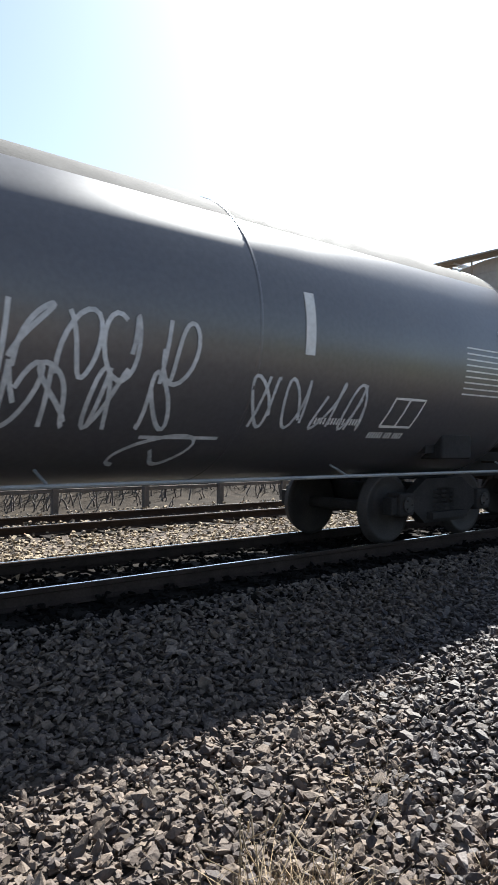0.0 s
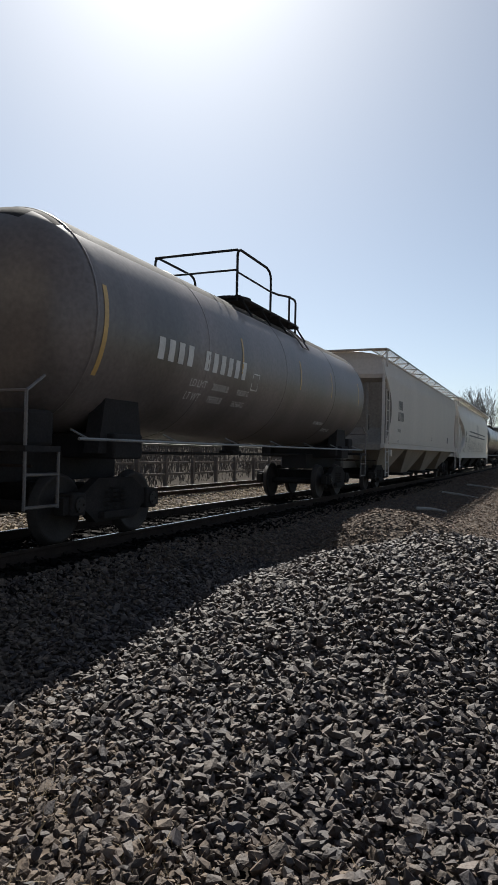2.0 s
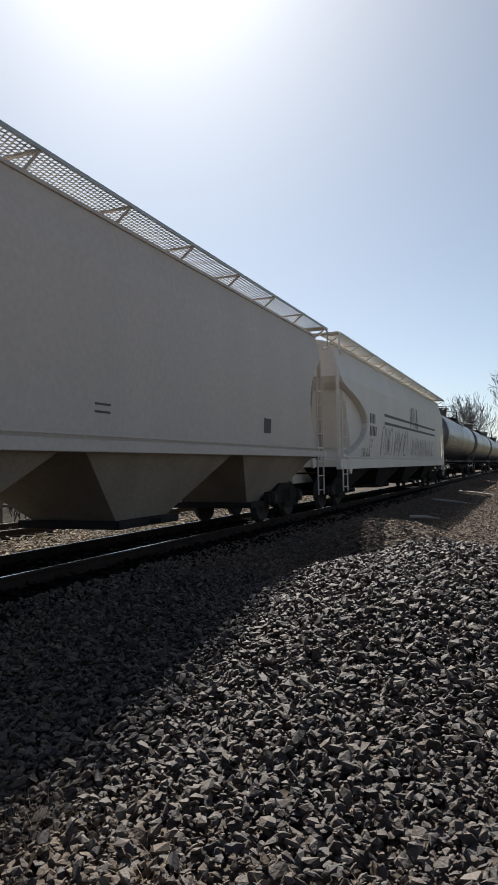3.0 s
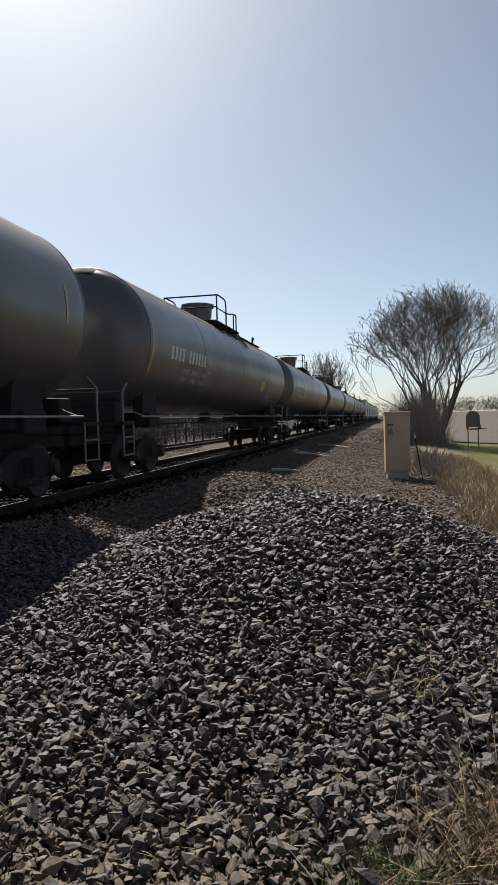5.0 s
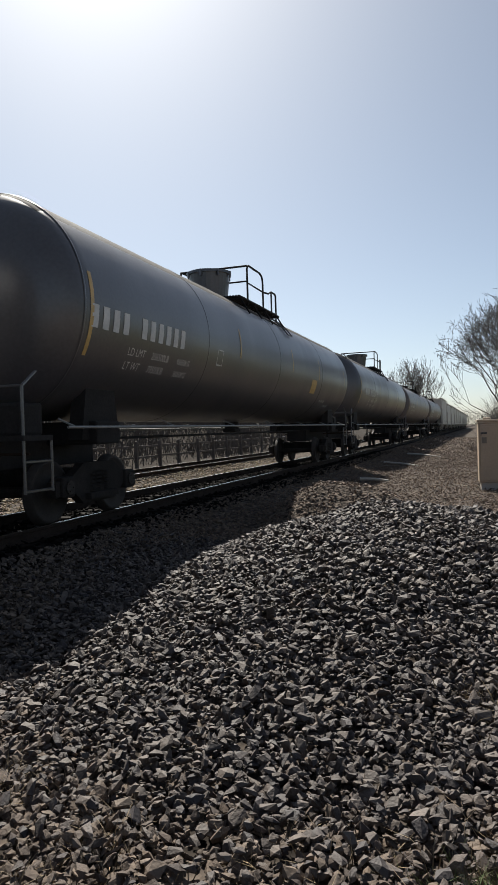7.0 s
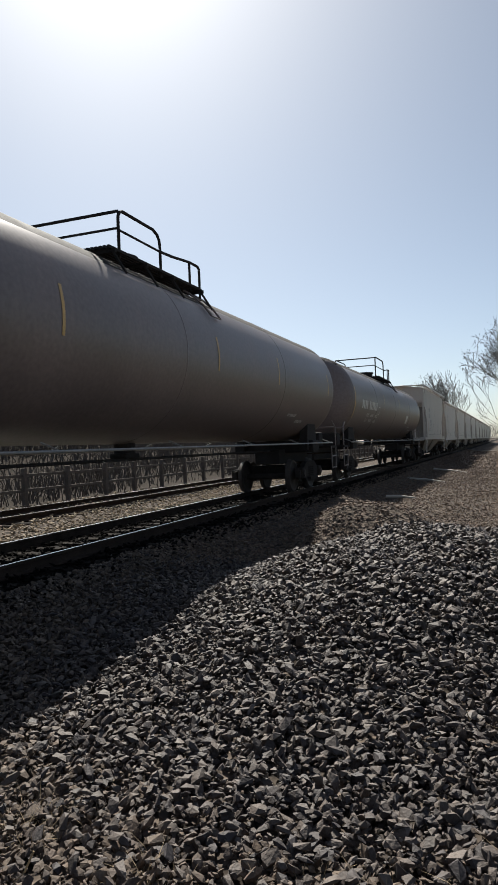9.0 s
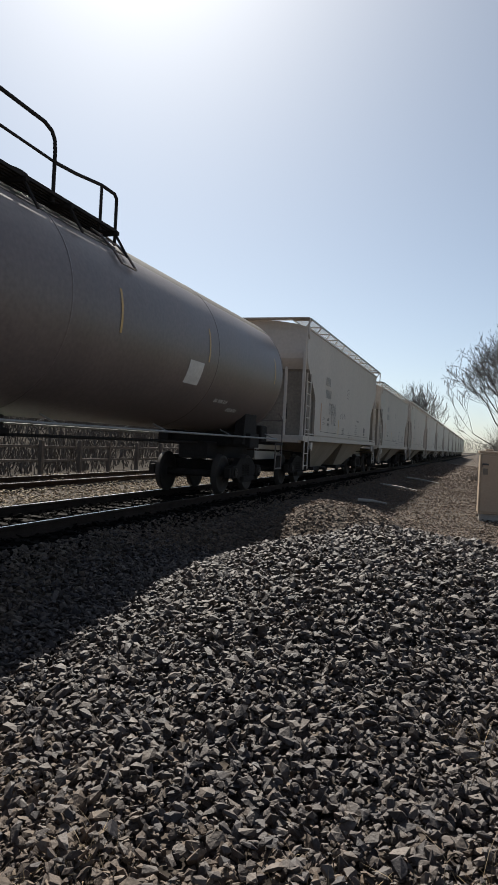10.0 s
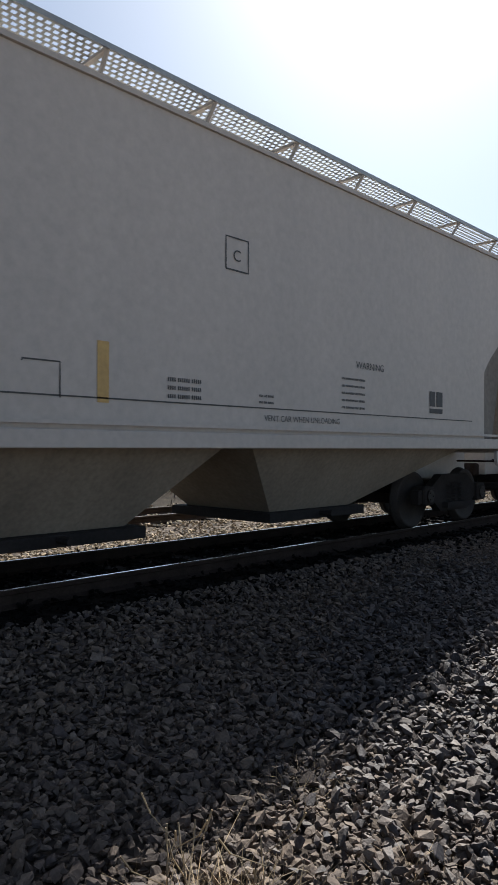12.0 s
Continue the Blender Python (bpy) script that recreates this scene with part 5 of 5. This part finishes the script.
def thicket(label, x, y, rx, ry, h, n, seed, thick=0.02, mat="twig"):
    """A tangle of thin upright stems."""
    rg_ = np.random.RandomState(seed)
    p_ = np.stack([x + rg_.normal(0, rx, n), y + rg_.normal(0, ry, n)], -1)
    z = ground_z(p_[:, 0], p_[:, 1])
    f = np.clip(1.15 - (((p_[:, 0] - x) / rx) ** 2) * 0.28, 0.2, 1.2)
    vs, ts = [], []
    for i in range(n):
        c, d = Vector((p_[i, 0], p_[i, 1], z[i] - 0.05)), Vector((rg_.normal(0, 0.25), rg_.normal(0, 0.25), 1)).normalized()
        hh = h * f[i] * rg_.uniform(0.4, 1.1)
        for s in range(4):
            e = c + d * hh / 4
            r = thick * (1 - s * 0.2)
            base = len(vs)
            for q_, rr in ((c, r), (e, r * 0.8)):
                vs += [(q_.x + rr, q_.y, q_.z), (q_.x - rr * 0.5, q_.y + rr * 0.87, q_.z), (q_.x - rr * 0.5, q_.y - rr * 0.87, q_.z)]
            for a in range(3):
                b_ = (a + 1) % 3
                ts += [(base + a, base + b_, base + 3 + b_), (base + a, base + 3 + b_, base + 3 + a)]
            c, d = e, (d + Vector((rg_.normal(0, 0.3), rg_.normal(0, 0.3), 0.05))).normalized()
    return tagged(new("thicket", fast_mesh("thicket", vs, ts, mat)), label, "bush", kind="stuff")


thicket("dense dark thicket of bare stems under the tree", 2.0, 47.0, 1.0, 2.2, 3.5, 4200, 5, 0.010, "twig")
thicket("low bare brush beside the cabinet", 1.5, 24.0, 0.5, 2.0, 0.8, 300, 6)
for k in range(15):
    thicket("bare dark brush beyond the second track", -18.8 - 1.5 * (k % 3), 3 + 7.5 * k, 1.3, 3.8, 1.2, 420, 80 + k, 0.03, "brush")


for k in range(12):
    thicket("bare dark brush on the bank", -24.5, 3 + 9.5 * k, 1.2, 4.2, 1.9, 420, 180 + k, 0.035, "brush")


def fence_bay(x, y, length):
    """Post-and-rail fence, one bay."""
    root = tagged(new("fence_bay"), "dark weathered post-and-rail fence beyond the second track", "fence", "bays of the fence")
    root.matrix_basis = pose(x, y, gz(x, y))
    bm_ = bmesh.new()
    box(bm_, (0, 0, 0.62), (0.16, 0.16, 1.5), bevel=0.015)
    part("post", bm_, "brush", root)
    for z in (0.55, 1.1):
        bm_ = bmesh.new()
        box(bm_, (-0.1, length / 2, z), (0.05, length, 0.10), bevel=0.008)
        part("rail", bm_, "brush", root)
    return root


bay = fence_bay(-16.4, 2.0, 2.6)
for k in range(1, 34):
    copy_thing(bay, pose(-16.4 + 0.06 * math.sin(k * 2.3), 2.0 + 2.6 * k, gz(-16.4, 2.0 + 2.6 * k)))

# ---- road, sign, car and far woods ----
def strip(name, pts, width, mat, label, lift=0.06, cols=11):
    """A slab that follows the ground, with a kerb-high skirt at its sides."""
    vs, ts = [], []
    for i, (x, y) in enumerate(pts):
        x2, y2 = pts[min(i + 1, len(pts) - 1)]
        x1, y1 = pts[max(i - 1, 0)]
        d = math.hypot(x2 - x1, y2 - y1)
        nx_, ny_ = (y2 - y1) / d * width / 2, -(x2 - x1) / d * width / 2
        for k in range(cols + 2):
            s = max(-1.0, min(1.0, -1 + 2 * (k - 1) / (cols - 1)))
            drop = 0.3 if k in (0, cols + 1) else 0.0
            vs.append((x + s * nx_, y + s * ny_, gz(x + s * nx_, y + s * ny_) + lift - drop))
    w_ = cols + 2
    for i in range(len(pts) - 1):
        for k in range(w_ - 1):
            a_, b_ = i * w_ + k, (i + 1) * w_ + k
            ts += [(a_, a_ + 1, b_ + 1), (a_, b_ + 1, b_)]
    return tagged(new(name, fast_mesh(name, vs, ts, mat)), label, "road", kind="structure")


ROAD = [(14.0, 60), (14.2, 65), (16.2, 90), (21, 150), (29.5, 250), (41, 380)]
ROAD = [(a_[0] + (b_[0] - a_[0]) * k / 8, a_[1] + (b_[1] - a_[1]) * k / 8) for a_, b_ in zip(ROAD, ROAD[1:]) for k in range(8)]
strip("road", ROAD, 17.5, "road", "wide pale concrete road climbing away", lift=0.06)


def debris(x, y, length, turn):
    root = tagged(new("stick"), "pale weathered stick lying on the ballast", "stick")
    root.matrix_basis = pose(x, y, gz(x, y) + 0.06, 0, 4, turn)
    bm_ = bmesh.new()
    rod(bm_, (-length / 2, 0, 0), (0, 0.04, 0.02), 0.05, 7, 0.045)
    rod(bm_, (0, 0.04, 0.02), (length / 2, -0.03, 0.0), 0.045, 7, 0.025)
    part("shaft", bm_, "concrete", root)


debris(-3.4, 30.5, 2.0, -28)
debris(-3.0, 39.0, 2.4, -35)
debris(-3.2, 21.5, 0.9, 10)


def road_sign():
    x, y = 5.55, 48.0
    root = tagged(new("road_sign"), "round-topped road sign seen from behind on two posts", "sign")
    root.matrix_basis = pose(x, y, gz(x, y) - 0.1)
    bm = bmesh.new()
    pts = [(-0.45, 1.6), (0.45, 1.6)] + [(0.45 * math.cos(a), 2.25 + 0.45 * math.sin(a)) for a in np.linspace(0, math.pi, 12)]
    v0 = [bm.verts.new((x_, 0.0, z_)) for x_, z_ in pts]
    v1 = [bm.verts.new((x_, 0.04, z_)) for x_, z_ in pts]
    bm.faces.new(v0)
    bm.faces.new(v1[::-1])
    for i in range(len(pts)):
        j = (i + 1) % len(pts)
        bm.faces.new((v0[j], v0[i], v1[i], v1[j]))
    part("panel", bm, "sign_back", root, "grey-brown sign panel")
    for s in (-0.33, 0.33):
        bm = bmesh.new()
        box(bm, (s, -0.04, 1.2), (0.07, 0.06, 2.4))
        part("post", bm, "sign_back", root)


road_sign()


def small_car(x, y, turn):
    root = tagged(new("car"), "dark parked car on the pale road", "car")
    root.matrix_basis = pose(x, y, gz(x, y) + 0.06, 0, 0, turn)
    bm = bmesh.new()
    prof_ = [(-2.1, 0.3), (-2.1, 0.8), (-1.9, 0.95), (-1.0, 1.0), (-0.5, 1.45), (0.9, 1.5), (1.7, 1.05), (2.1, 0.95), (2.15, 0.35)]
    prism(bm, prof_, -0.85, 0.85)
    bmesh.ops.bevel(bm, geom=bm.edges[:], offset=0.06, segments=2, affect="EDGES")
    body = part("body", bm, "car_paint", root)
    bm = bmesh.new()
    box(bm, (0, -0.78, 1.22), (1.3, 0.03, 0.36), rot=Matrix.Rotation(radians(-48), 4, "X"))
    part("windscreen", bm, "glass_dark", body)
    for s in (-0.6, 0.6):
        bm = bmesh.new()
        box(bm, (s, -2.13, 0.72), (0.3, 0.05, 0.14), bevel=0.02)
        part("tail_lamp", bm, "red_lamp", body)
    for s in (-0.82, 0.82):
        for w_ in (-1.3, 1.3):
            bm = bmesh.new()
            rod(bm, (s - 0.1, w_, 0.32), (s + 0.1, w_, 0.32), 0.32, 18)
            part("wheel", bm, "rubber", root)


small_car(11.6, 100.0, 172)

# woods on the skyline, uneven crowns
def far_woods(name, x0, x1, y, low, high, seed):
    rg_ = np.random.RandomState(seed)
    n = int(abs(x1 - x0) / 1.3)
    xs = np.linspace(x0, x1, n) + rg_.normal(0, 0.8, n)
    vs, ts = [], []
    for x in xs:
        yy = y + rg_.normal(0, 12)
        h = rg_.uniform(low, high)
        z0 = gz(x, yy)
        for _ in range(60):
            c = Vector((x + rg_.normal(0, 1.6), yy + rg_.normal(0, 1.6), z0 + h * rg_.uniform(0.15, 1.0)))
            s = rg_.uniform(0.15, 0.5)
            d = Vector((rg_.normal(0, 0.3), rg_.normal(0, 0.3), 1)).normalized()
            base = len(vs)
            sd = d.orthogonal() * s * 0.22
            vs += [tuple(c - d * s * 2), tuple(c + sd), tuple(c + d * s * 2), tuple(c - sd)]
            ts += [(base, base + 1, base + 2), (base, base + 2, base + 3)]
    return tagged(new(name, fast_mesh(name, vs, ts, "woods")), "brown leafless woods on the skyline", "woods", kind="stuff")


far_woods("far_woods", 8, 140, 330, 4, 8, 3)
far_woods("far_woods", -12, 60, 420, 6, 10, 4)
far_woods("far_woods", -220, -40, 150, 6, 13, 5)


# ---- what moves ----
def motions():
    for thing, u in TRAIN:
        walk(thing, [(float(t), pose(XC, u - V * t, RZ)) for t in range(13)])


motions()
